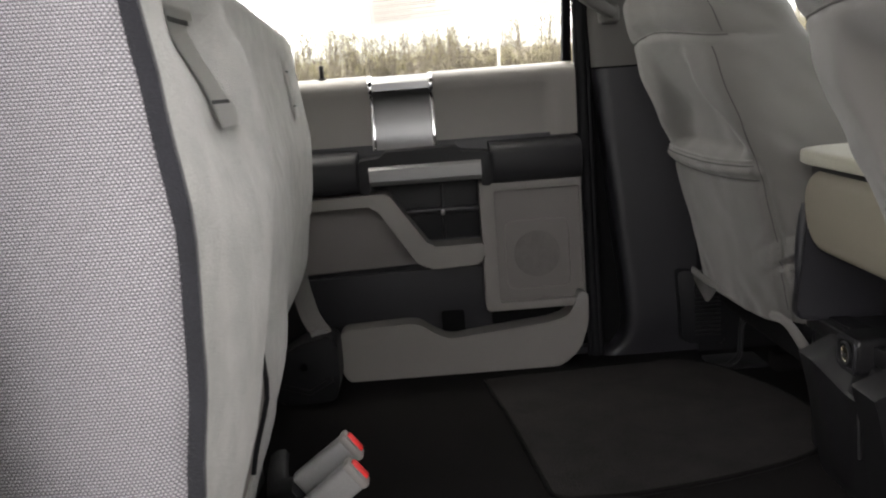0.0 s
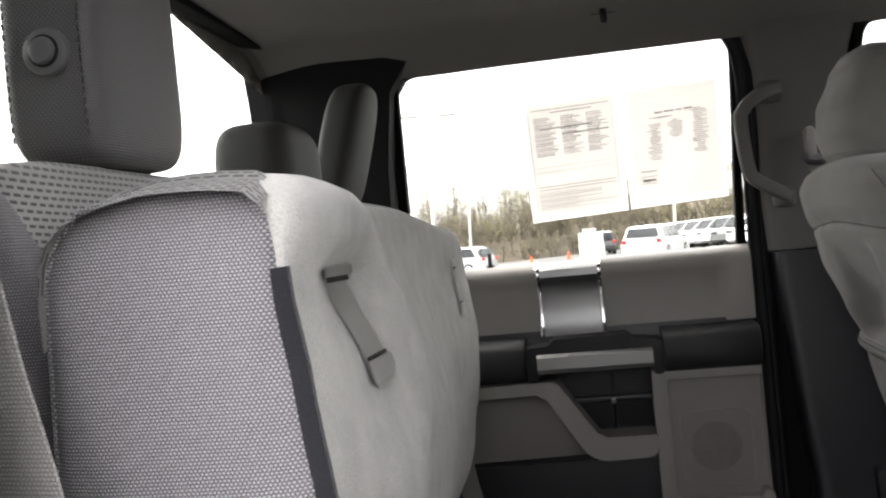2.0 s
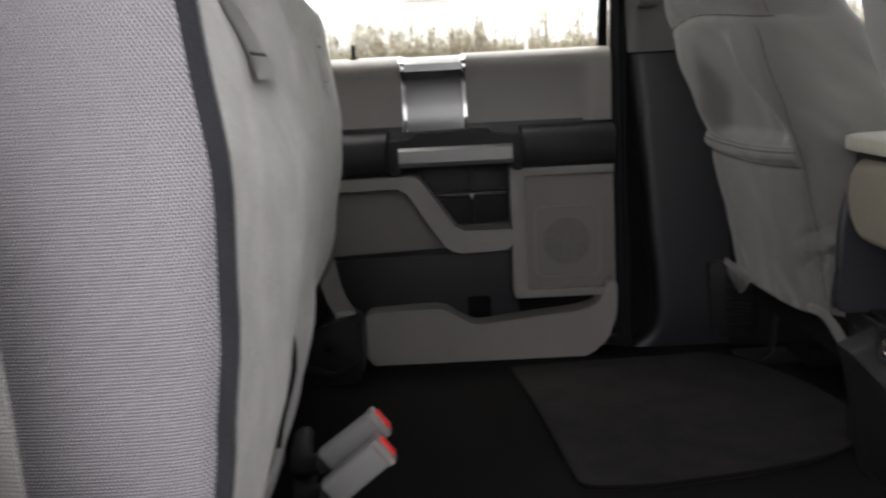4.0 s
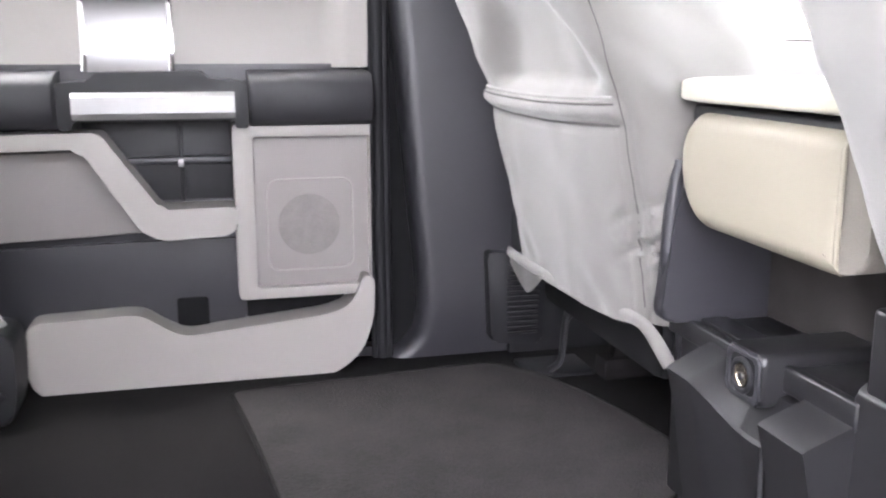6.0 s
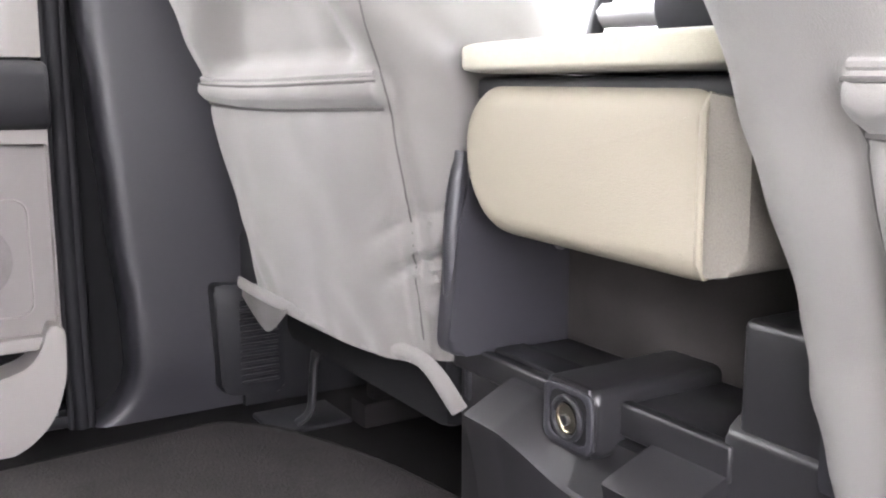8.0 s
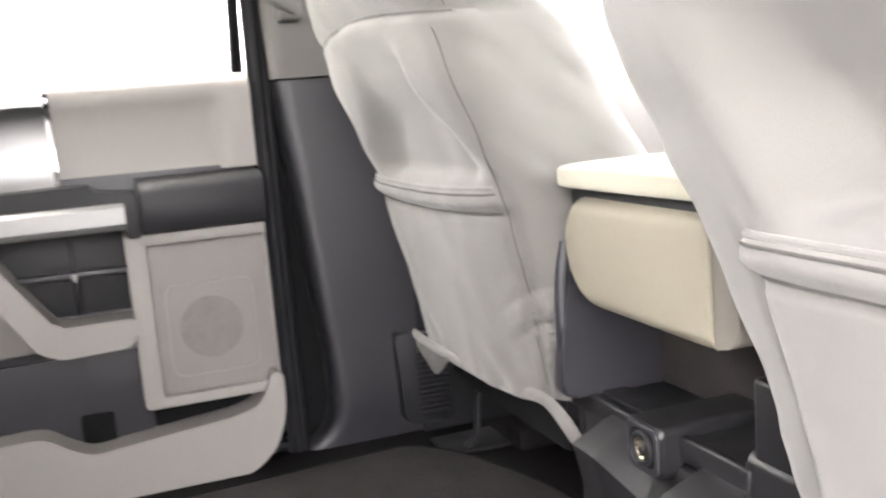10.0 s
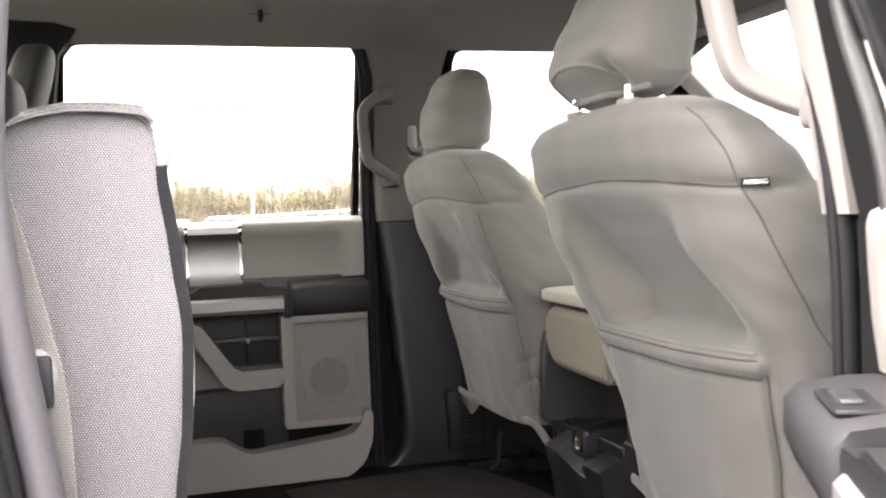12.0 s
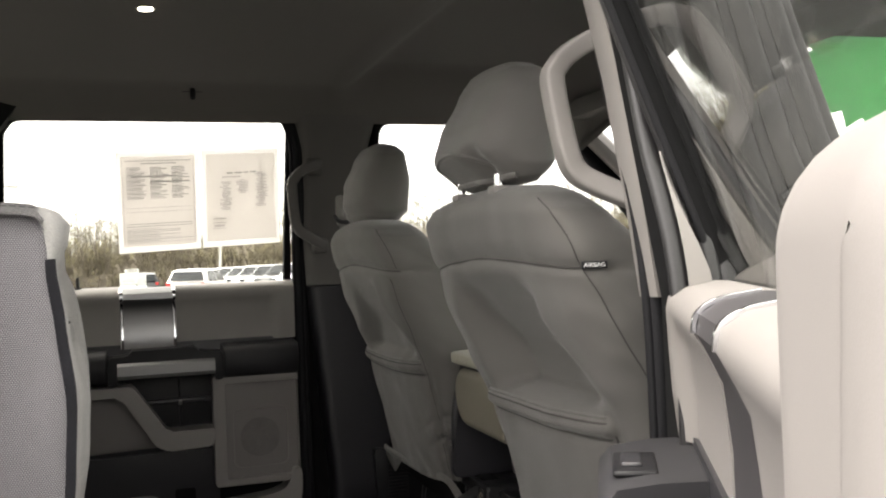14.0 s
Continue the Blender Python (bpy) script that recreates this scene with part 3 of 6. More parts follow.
def b_pillar(name, mirror, dx=0.0):
    """The post between front and rear door: pale upper trim, charcoal lower trim, rubber seals."""
    d = thing(name, "truck door pillar with pale upper and charcoal lower trim", "pillar", kind="structure")
    prof = [(0.0, 0.06), (0.0, 0.02), (0.06, 0.004), (0.14, 0.0), (0.3, 0.0), (0.7, 0.0), (0.86, 0.0), (0.95, 0.004), (1.0, 0.02), (1.0, 0.06)]
    lprof = [(0.0, 0.07), (0.0, 0.030), (0.012, 0.017), (0.030, 0.008), (0.055, 0.003), (0.09, 0.0005), (0.14, 0.0), (0.3, 0.0), (0.7, 0.0), (0.86, 0.0), (0.95, 0.004), (1.0, 0.02), (1.0, 0.07)]
    left = [(0.05, 0.250), (0.065, 0.268), (0.085, 0.298), (0.11, 0.316), (0.146, 0.323), (0.226, 0.319), (0.365, 0.305), (0.53, 0.291), (0.735, 0.275)]
    right = [(0.05, 0.66), (0.13, 0.596), (0.22, 0.556), (0.40, 0.52), (0.60, 0.50), (0.735, 0.492)]
    low = []
    for k in range(41):
        z = 0.05 + 0.685 * (k / 40) ** 1.5
        x = lerp_table(left, z)
        low.append((x, 0.826 + 0.014 * smooth01(0.16, 0.05, z), z, lerp_table(right, z) - x, 1))
    part("lower_trim", strip_along(low, lprof), CHAR, d, "charcoal lower pillar trim", 60, mirror)
    up = [(0.270, 0.825, 0.739, 0.215, 1), (0.262, 0.815, 0.85, 0.20, 1), (0.255, 0.785, 1.00, 0.19, 1), (0.248, 0.752, 1.12, 0.195, 1), (0.235, 0.725, 1.19, 0.225, 1), (0.20, 0.685, 1.245, 0.30, 1)]
    if mirror:
        up = [(q[0] - 0.012, q[1], q[2], q[3] + 0.012, q[4]) for q in up]
    # far post takes the shaded copy of the trim colour
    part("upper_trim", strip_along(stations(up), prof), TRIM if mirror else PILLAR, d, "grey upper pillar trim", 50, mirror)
    # outer steel and seals
    part("steel_post", strip_along(stations([(0.245, 0.89, 0.0, 0.28, 1.2), (0.245, 0.89, 0.74, 0.26, 1.2), (0.24, 0.80, 1.10, 0.22, 1.0), (0.22, 0.755, 1.24, 0.25, 1.0)]), prof), BLACKHOLE, d, "black painted post", 50, mirror)
    for off, r, m in ((0.0 if not mirror else 0.018, 0.012, RUBBER), (-0.013 if not mirror else 0.007, 0.006, RUBBER), (0.013 if not mirror else 0.032, 0.008, RUBBER)):
        line = [(0.252 + off, 0.862, 0.05), (0.250 + off, 0.862, 0.30), (0.250 + off, 0.862, 0.74), (0.243 + off, 0.80, 1.00), (0.235 + off, 0.765, 1.14), (0.205 + off, 0.745, 1.215)]
        part("door_seal", tube(curve(line, 8), r, 10), m, d, "rubber door seal", 60, mirror)
    if mirror:
        # rubber bands and a painted strip on the outer face of the post
        def outer_line(f, lift=0.0):
            rows = [(0.245, 0.28, 0.966, 0.02), (0.245, 0.27, 0.966, 0.40), (0.245, 0.26, 0.964, 0.74), (0.242, 0.24, 0.912, 0.92), (0.24, 0.22, 0.862, 1.10), (0.222, 0.24, 0.822, 1.225)]
            return curve([(x + f * w, y + lift, z) for x, w, y, z in rows], 8)

        for f, rad in ((-0.03, 0.008), (0.03, 0.007), (0.13, 0.008), (0.21, 0.012), (0.47, 0.014), (0.58, 0.009), (0.68, 0.015), (0.80, 0.010), (0.90, 0.014), (0.99, 0.010)):
            part("post_seal", tube(outer_line(f), rad, 12, r2=rad * 1.3), SEALB, d, "black rubber post seal", 60, mirror)
        wedge = [[(p.x - 0.004, p.y + 0.013, p.z), (p.x - 0.003 + 0.028 * smooth01(0.87, 0.74, p.z), p.y + 0.016, p.z), (p.x + 0.025, p.y - 0.01, p.z)] for p in map(Vector, outer_line(0.0)) if 0.60 < p.z < 0.92]
        part("painted_strip", loft(wedge), TRIM, d, "pale painted strip of the post", 50, mirror)
        for f in (0.27, 0.41):
            part("strip_edge", tube(outer_line(f, 0.002), 0.005, 8), CHAR, d, "grey seal lip", 60, mirror)
    # grab handle
    h = thing("grab_handle", "warm grey grab handle on the door pillar", "grab handle")
    s = -1 if mirror else 1
    line = [(0.300, 0.768, 1.078), (0.268, 0.737, 1.068), (0.240, 0.723, 1.052), (0.2235, 0.720, 1.034), (0.2165, 0.721, 1.016), (0.2205, 0.732, 0.955), (0.2265, 0.739, 0.915), (0.2335, 0.742, 0.898), (0.250, 0.748, 0.884), (0.282, 0.766, 0.866), (0.310, 0.79, 0.852)]
    # the far grip is darkened the same way for its shade
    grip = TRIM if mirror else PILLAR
    part("grip", tube(curve(line, 4), 0.0135, 16, up=(0, 1, 0), r2=0.014, square=True), grip, h, "", 50, mirror)
    part("mount", box(0.262, 0.312, 0.755, 0.80, 1.048, 1.098, 0.012, 3), grip, h, "", 38, mirror)
    part("mount", box(0.280, 0.325, 0.776, 0.82, 0.830, 0.872, 0.012, 3), grip, h, "", 38, mirror)
    # shoulder belt guide and webbing
    b = thing("front_seat_belt", "grey shoulder belt hanging from a pillar guide", "seat belt")
    part("guide", box(0.345, 0.365, 0.735, 0.775, 0.905, 0.99, 0.009, 3), TRIM, b, "grey plastic belt guide", 38, mirror)
    part("ring", tube(curve([(0.335, 0.735, 0.93), (0.342, 0.715, 0.915), (0.365, 0.712, 0.912), (0.38, 0.735, 0.925)], 6), 0.006, 8), CHAR, b, "dark belt ring", 50, mirror)
    part("webbing", tube(curve([(0.358, 0.728, 0.93), (0.385, 0.720, 0.85), (0.44, 0.705, 0.70), (0.52, 0.70, 0.50)], 8), 0.0225, 8, up=(0, 1, 0), r2=0.0012, square=True), BELT, b, "", 50, mirror)
    for o in (d, h, b):
        o.location.x = dx
    return d


b_pillar("pillar_1", False)
b_pillar("pillar_2", True, 0.105)

# floor, sills, tunnel, back wall, ceiling
fl = part("floor", box(-0.84, 1.75, -0.90, 0.90, 0.0, FLOOR, 0.002), CARPET)
tagged(fl, "black carpeted truck floor", "floor", kind="structure")
for i, y in enumerate((0.86, -0.90)):
    s = part("sill_%d" % (i + 1), box(-0.52, 0.25, min(y, y + 0.04), max(y, y + 0.04), FLOOR + 0.002, FLOOR + 0.022, 0.006), DARK)
    tagged(s, "black plastic door sill plate on the floor edge", "sill", kind="structure")

# headliner: a shallow vault with a raised front field
rings = []
for i in range(110):
    x = -0.79 + 1.87 * i / 109
    row = []
    for j in range(49):
        t = -1 + 2 * j / 48
        y = 0.735 * t
        z = 1.283 - 0.02 * t * t - 0.075 * max(0, abs(t) - 0.82) ** 1.6 / 0.18 ** 1.6
        up = smooth01(0.345, 0.455, x - 0.02 + 0.03 * abs(t)) * (1 - smooth01(0.80, 0.90, abs(t)))
        z += 0.056 * up
        z += 0.008 * math.exp(-((x - 0.335) / 0.030) ** 2) * -1 * (1 - smooth01(0.86, 0.93, abs(t)))
        z -= 0.10 * smooth01(0.95, 1.10, x)
        z -= 0.012 * smooth01(-0.66, -0.84, x)
        row.append((x, y, z))
    back = [(x, 0.735 * (-1 + 2 * j / 48), 1.36) for j in range(48, -1, -1)]
    rings.append(row + back)
hl = part("ceiling", loft(rings), LINER, sharp=80)
tagged(hl, "grey cloth headliner with a raised front field", "ceiling", kind="structure")
# roof skin and side rails
bm = loft([[(x, 0.80 * math.sin(a), 1.24 + 0.16 * math.cos(a)) for a in [math.pi * (-0.5 + k / 24) for k in range(25)]] for x in (-0.80, -0.4, 0.3, 1.0, 1.12)], closed=False)
bmesh.ops.solidify(bm, geom=list(bm.faces), thickness=0.012)
rf = part("roof", bm, PAINT)
tagged(rf, "dark painted truck roof", "roof", kind="structure")
for i, s in enumerate((1, -1)):
    line = [(-0.755, 0.74 * s, 1.235), (-0.4, 0.742 * s, 1.238), (0.3, 0.742 * s, 1.238), (0.9, 0.735 * s, 1.232), (1.08, 0.72 * s, 1.205)]
    r = part("roof_rail_%d" % (i + 1), tube(curve(line, 6), 0.030, 12), LINER)
    tagged(r, "grey cloth covered roof rail above the doors", "roof rail", kind="structure")

# rear wall with its window opening
ro = [(-0.80, 0.02), (0.80, 0.02), (0.80, 0.80), (0.76, 1.30), (-0.76, 1.30), (-0.80, 0.80)]
ri = [(-0.70, 0.80), (0.70, 0.80), (0.735, 0.86), (0.69, 1.262), (-0.69, 1.262), (-0.735, 0.86)]
bm = ring_slab(rounded(ro, 0.05, 6), rounded(ri, 0.05, 6), -0.785, -0.745, 0.006)
for v in bm.verts:
    v.co = Vector((v.co.y, v.co.x, v.co.z))
w = part("wall_back", bm, BLACKTRIM)
tagged(w, "dark trimmed cab back wall with a rear window", "wall", kind="structure")
bm = slab(rounded(ri, 0.05, 6), -0.772, -0.768, 0)
for v in bm.verts:
    v.co = Vector((v.co.y, v.co.x, v.co.z))
rw = part("window_1", bm, PRIVACY)
tagged(rw, "tinted rear window glass of the cab", "window", kind="structure")


def c_pillar(name, mirror):
    d = thing(name, "black trimmed rear cab corner beside the door opening", "pillar", kind="structure")
    prof = [(0, 0.09), (0, 0.0), (0.15, -0.012), (0.5, -0.016), (0.85, -0.012), (1, 0.0), (1, 0.09)]
    rows = [(-0.83, 0.80, 0.05, 0.285, 1), (-0.83, 0.80, 0.74, 0.278, 1), (-0.83, 0.74, 1.0, 0.298, 1), (-0.83, 0.715, 1.16, 0.322, 1), (-0.83, 0.69, 1.26, 0.40, 1)]
    if mirror:
        rows = [(-0.83, 0.80, 0.05, 0.40, 1), (-0.83, 0.80, 0.40, 0.385, 1), (-0.83, 0.80, 0.70, 0.38, 1), (-0.83, 0.79, 0.80, 0.31, 1), (-0.83, 0.74, 1.0, 0.30, 1), (-0.83, 0.715, 1.16, 0.30, 1), (-0.83, 0.69, 1.26, 0.36, 1)]
    part("corner_trim", strip_along(stations(rows), prof), BLACKTRIM, d, "", 50, mirror)
    return d


c_pillar("pillar_3", False)
near_corner = c_pillar("pillar_4", True)
# the near jamb: pale trim edge, rubber seal, painted lip and outer panel
jy = -0.87
line = [(-0.362, jy, 0.06), (-0.365, jy, 0.30), (-0.374, jy, 0.50), (-0.396, jy, 0.66), (-0.409, jy, 0.80), (-0.402, jy + 0.02, 0.95), (-0.39, jy + 0.09, 1.15), (-0.36, jy + 0.12, 1.215)]
part("door_seal", tube(curve([(x, y, z) for x, y, z in line], 8), 0.017, 12, r2=0.015), RUBBERG, near_corner, "grey rubber door seal", 60)
part("seal_lip", tube(curve([(x - 0.020, y - 0.018, z) for x, y, z in line], 8), 0.008, 10), RUBBER, near_corner, "black rubber lip", 60)
part("jamb_trim", tube(curve([(x + 0.004, y + 0.035, z) for x, y, z in line[:3]], 8), 0.020, 10, r2=0.03), TRIM, near_corner, "warm grey jamb trim", 60)
part("black_gap", tube(curve([(x - 0.030, y - 0.030, z) for x, y, z in line], 8), 0.012, 10), RUBBER, near_corner, "black gap beside the seal", 60)
rows = []
for x, y, z in curve(line, 8):
    rows.append([(x - 0.034, y - 0.015, z), (x - 0.036, y - 0.045, z), (x - 0.048, y - 0.060, z), (x - 0.07, y - 0.068, z), (x - 0.16, y - 0.074, z), (-1.05, y - 0.078, z), (-1.05, y + 0.02, z), (x - 0.2, y + 0.02, z)])
part("outer_panel", loft(rows), PAINT, near_corner, "glossy dark metallic outer panel", 60)
part("panel_gap", tube(curve([(-0.531 + 0.105 * (z - 0.45), y - 0.0715, z) for x, y, z in line], 8), 0.006, 8, r2=0.004), RUBBER, near_corner, "black body gap", 60)

# open near door, swung out on its hinges
near_door = door("door_2", "open truck rear door swung outwards with pale trim", True, "tinted side glass")
A, B = Vector((0.352, -0.924, 0)), Vector((-0.017, -1.609, 0))
ang = math.atan2(A.y - B.y, A.x - B.x)
near_door.matrix_world = Matrix.Translation(A) @ Matrix.Rotation(ang, 4, "Z") @ Matrix.Translation((-0.232, 0.853, 0))


# ---------- front doors, dash, windscreen ----------
def front_door(name, mirror):
    d = thing(name, "closed truck front door with a clear window", "door", kind="structure")
    out = rounded([(0.50, 0.02), (1.55, 0.02), (1.55, 0.64), (1.03, 0.64), (0.92, 0.745), (0.50, 0.75)], 0.03)
    part("panel", slab(out, 0.97, 0.84, 0.02, 3), TRIM, d, "warm grey door panel", 38, mirror)
    part("kick_panel", slab(rounded([(0.49, 0.03), (1.5, 0.03), (1.5, 0.36), (0.49, 0.36)], 0.03), 0.86, 0.825, 0.01, 3), DARK, d, "black lower door panel", 38, mirror)
    part("armrest", box(0.60, 1.30, 0.76, 0.85, 0.44, 0.52, 0.02, 3), CHAR, d, "charcoal armrest", 38, mirror)
    o = rounded([(0.46, 0.70), (0.90, 0.70), (1.00, 0.60), (1.56, 0.60), (1.54, 0.80), (1.06, 1.245), (0.46, 1.245)], [0, 0.02, 0.02, 0.02, 0.02, 0.05, 0.05], 6)
    i = rounded([(0.485, 0.745), (0.915, 0.745), (1.025, 0.645), (1.48, 0.645), (1.46, 0.80), (1.03, 1.196), (0.475, 1.196)], [0, 0.02, 0.02, 0.02, 0.02, 0.05, 0.05], 6)
    bm = ring_slab(o, i, 0.02, -0.035, 0.004)
    for v in bm.verts:
        v.co.y = glass_y(v.co.z) + v.co.y
    f = part("window_frame", bm, BLACKTRIM, d, "black window frame", 38, mirror)
    bm = slab(i, 0.002, -0.002, 0)
    for v in bm.verts:
        v.co.y = glass_y(v.co.z) + v.co.y
    part("pane", bm, GLASS, f, "clear side glass", 38, mirror)
    return d


front_door("door_3", False)
front_door("door_4", True)
bm = loft([[(1.08 + 0.53 * t, s * (0.69 + 0.08 * t), 1.20 - 0.40 * t + 0.01 * math.sin(math.pi * t)) for s in [-1 + 2 * k / 16 for k in range(17)]] for t in [i / 8 for i in range(9)]], closed=False)
bmesh.ops.solidify(bm, geom=list(bm.faces), thickness=0.005)
ws = part("windscreen", bm, GLASS)
tagged(ws, "clear sloping windscreen of the cab", "windscreen", kind="structure")
for i, s in enumerate((1, -1)):
    q = part("windscreen_post_%d" % (i + 1), tube([(1.06, 0.72 * s, 1.225), (1.30, 0.76 * s, 1.03), (1.62, 0.81 * s, 0.78)], 0.035, 10, r2=0.03), TRIM)
    tagged(q, "warm grey windscreen post trim", "pillar", kind="structure")
bn = part("bonnet", loft([[(1.66 + 1.25 * t, 0.80 * s * (1 - 0.06 * t), 0.735 - 0.09 * t - 0.05 * s * s - 0.10 * max(0, t - 0.9)) for s in [-1 + 2 * k / 16 for k in range(17)]] + [(1.66 + 1.25 * t, 0.80 * (1 - 0.06 * t), 0.30), (1.66 + 1.25 * t, -0.80 * (1 - 0.06 * t), 0.30)] for t in [q / 8 for q in range(9)]]), PAINT, sharp=40)
tagged(bn, "dark glossy truck bonnet ahead of the windscreen", "bonnet", kind="structure")
hd = part("header", box(1.02, 1.12, -0.72, 0.72, 1.19, 1.25, 0.02), LINER)
tagged(hd, "grey cloth windscreen header", "header", kind="structure")
fw = part("firewall", box(1.58, 1.70, -0.88, 0.88, 0.02, 0.80, 0.01), DARK)
tagged(fw, "black front bulkhead under the windscreen", "wall", kind="structure")
dash = thing("dashboard", "charcoal truck dashboard with a rounded hood", "dashboard", (1.3, 0, 0.5))
prof = [(1.58, 0.30), (1.30, 0.34), (1.22, 0.45), (1.20, 0.60), (1.24, 0.70), (1.33, 0.755), (1.58, 0.79)]
part("body", loft([[(x - 1.3, y, z - 0.5) for x, z in prof] for y in [-0.80 + 1.6 * k / 8 for k in range(9)]]), CHAR, dash, "", 50)
part("gauge_hood", loft([[(1.18 + dx - 1.3, 0.42 + 0.18 * math.cos(a), 0.70 + 0.09 * math.sin(a) - 0.5) for a in [math.pi * k / 16 for k in range(17)]] for dx in (0, 0.02, 0.14)]), CHAR, dash, "charcoal gauge hood", 50)
sw = thing("steering_wheel", "black steering wheel on the dashboard column", "steering wheel", (1.00, 0.42, 0.66))
circ = [Vector((0.06 * math.sin(a) , 0.185 * math.cos(a), 0.175 * math.sin(a))) for a in [2 * math.pi * k / 40 for k in range(40)]]
part("rim", tube(circ, 0.015, 10, up=(1, 0, 0), cyclic=True), DARK, sw, "", 60)
part("hub", cylinder((0.02, 0, 0), (1, 0, 0.3), 0.065, 0.05, 24, bev=0.012), DARK, sw)
for a in (0, math.pi, -math.pi / 2):
    part("spoke", tube([(0.02, 0.05 * math.cos(a), 0.05 * math.sin(a)), (0.055 * math.sin(a), 0.18 * math.cos(a), 0.17 * math.sin(a))], 0.012, 8, r2=0.02), SILVER, sw, "silver spoke")
part("column", tube([(0.03, 0, 0), (0.28, 0, -0.09)], 0.04, 12), CHAR, sw, "charcoal column")


# ---------- front seats ----------
W_T = [(0.28, 0.235), (0.36, 0.245), (0.50, 0.266), (0.62, 0.277), (0.74, 0.279), (0.80, 0.272), (0.84, 0.254), (0.866, 0.216), (0.882, 0.160), (0.890, 0.08)]
B_T = [(0.28, 0.462), (0.40, 0.440), (0.52, 0.408), (0.62, 0.375), (0.72, 0.338), (0.78, 0.318), (0.85, 0.305), (0.872, 0.312), (0.884, 0.330), (0.890, 0.345)]
F_T = [(0.28, 0.70), (0.40, 0.70), (0.55, 0.665), (0.70, 0.575), (0.80, 0.490), (0.85, 0.445), (0.872, 0.425), (0.884, 0.405), (0.890, 0.385)]


# for each seat: the inner side, the hollow's edge there at its top and bottom, the pocket's end
FORM = {3.0: (-1, 0.45, 0.76, 0.86), 11.0: (1, 0.50, 0.42, 0.56)}


def pocket_end(yn, seed):
    return FORM[seed][3] if yn * FORM[seed][0] > 0 else 0.82


def seat_point(a, z, seed, inner):
    """A point on the covered seat back at the angle a (0 faces the rear) and height z."""
    w, b, f = lerp_table(W_T, z) * lerp_table(inner, z), lerp_table(B_T, z), lerp_table(F_T, z)
    if seed > 5:
        f -= 0.030 * smooth01(0.66, 0.80, z) * smooth01(0.89, 0.87, z) + 0.010 * smooth01(0.87, 0.89, z)
    if seed < 5 and math.sin(a) > 0:
        w *= lerp_table([(0.28, 1.09), (0.55, 1.075), (0.70, 1.05), (0.86, 1.0)], z)
    ca, sa = math.cos(a), math.sin(a)
    e = 2 / 4.2
    yn = math.copysign(abs(sa) ** e, sa)
    xn = -math.copysign(abs(ca) ** e, ca)
    y = w * yn
    x = (b + f) / 2 + (f - b) / 2 * xn
    rear = smooth01(0.15, 0.8, -xn)
    zs = 0.772 + 0.012 * math.cos(yn * 1.6) - 0.006 * abs(yn)
    d = -0.007 * math.exp(-((z - zs) / 0.005) ** 2) * smooth01(0.0, 0.3, -xn + 0.3)
    d += 0.010 * smooth01(zs, zs + 0.03, z) * (1 - 0.5 * yn * yn)
    # hollow between the bolsters, deepest some way under the seam
    hw = 0.46 + 0.26 * smooth01(0.71, 0.58, z)
    soft = 0.14
    if yn * FORM[seed][0] > 0:
        hw = FORM[seed][1] + (FORM[seed][2] - FORM[seed][1]) * smooth01(0.71, 0.58, z)
        soft = 0.095 if seed > 5 else 0.11
    elif seed < 5:
        hw -= 0.20
    hol = smooth01(hw + soft, hw - soft, abs(yn + 0.03)) * smooth01(0.560, 0.590, z) * (0.35 * smooth01(zs - 0.010, zs - 0.06, z) + 0.65 * smooth01(zs - 0.03, zs - 0.135, z))
    d -= (0.070 if seed > 5 else 0.034) * hol * rear
    d -= 0.0045 * rear * math.exp(-((abs(yn + 0.03) - hw) / 0.03) ** 2) * smooth01(0.60, 0.66, z) * smooth01(zs - 0.03, zs - 0.08, z)
    d += 0.007 * rear * smooth01(0.30, 0.62, abs(yn)) * smooth01(0.98, 0.80, abs(yn)) * smooth01(0.57, 0.63, z) * smooth01(zs - 0.01, zs - 0.05, z)
    # pocket with a stitched band at its mouth
    pe = pocket_end(yn, seed)
    pk = smooth01(pe + 0.05, pe - 0.02, abs(yn))
    top = 0.566 - 0.006 * math.cos(yn * 1.5)
    d += rear * pk * (0.008 * smooth01(top + 0.002, top - 0.004, z))
    d -= rear * pk * 0.006 * math.exp(-((z - top + 0.032) / 0.004) ** 2)
    d += rear * pk * 0.009 * math.exp(-((z - top + 0.016) / 0.010) ** 2)
    d += rear * pk * 0.010 * smooth01(top - 0.05, top - 0.16, z) * (1 - yn * yn * 0.6)
    d -= rear * 0.006 * math.exp(-((abs(yn) - pe - 0.03) / 0.03) ** 2) * smooth01(0.60, 0.52, z)
    # folds and creases
    v = Vector((x * 7, y * 7 + seed, z * 6))
    d += 0.0045 * noise.noise(v) + 0.0022 * noise.noise(v * 2.7)
    side = smooth01(0.75, 0.98, abs(yn))
    d += side * 0.004 * noise.noise(Vector((x * 10, seed, z * 34 + x * 18)))
    d += 0.006 * smooth01(0.40, 0.30, z) * noise.noise(Vector((y * 26, z * 18, seed)))
    if seed < 5:
        pull = math.exp(-((z - 0.395) / 0.045) ** 2) * math.exp(-((yn + 0.93) / 0.14) ** 2)
        fold = noise.noise(Vector((yn * 5 + x * 30, z * 70 + yn * 9, 2.3)))
        d += pull * (0.012 - 0.040 * abs(fold))
    nx, ny = -(-xn) * abs(xn), yn * abs(yn)
    ln = math.hypot(nx, ny) or 1
    return Vector((x + d * nx / ln, y + d * ny / ln, z + 0.010 * smooth01(0.62, 0.85, z)))


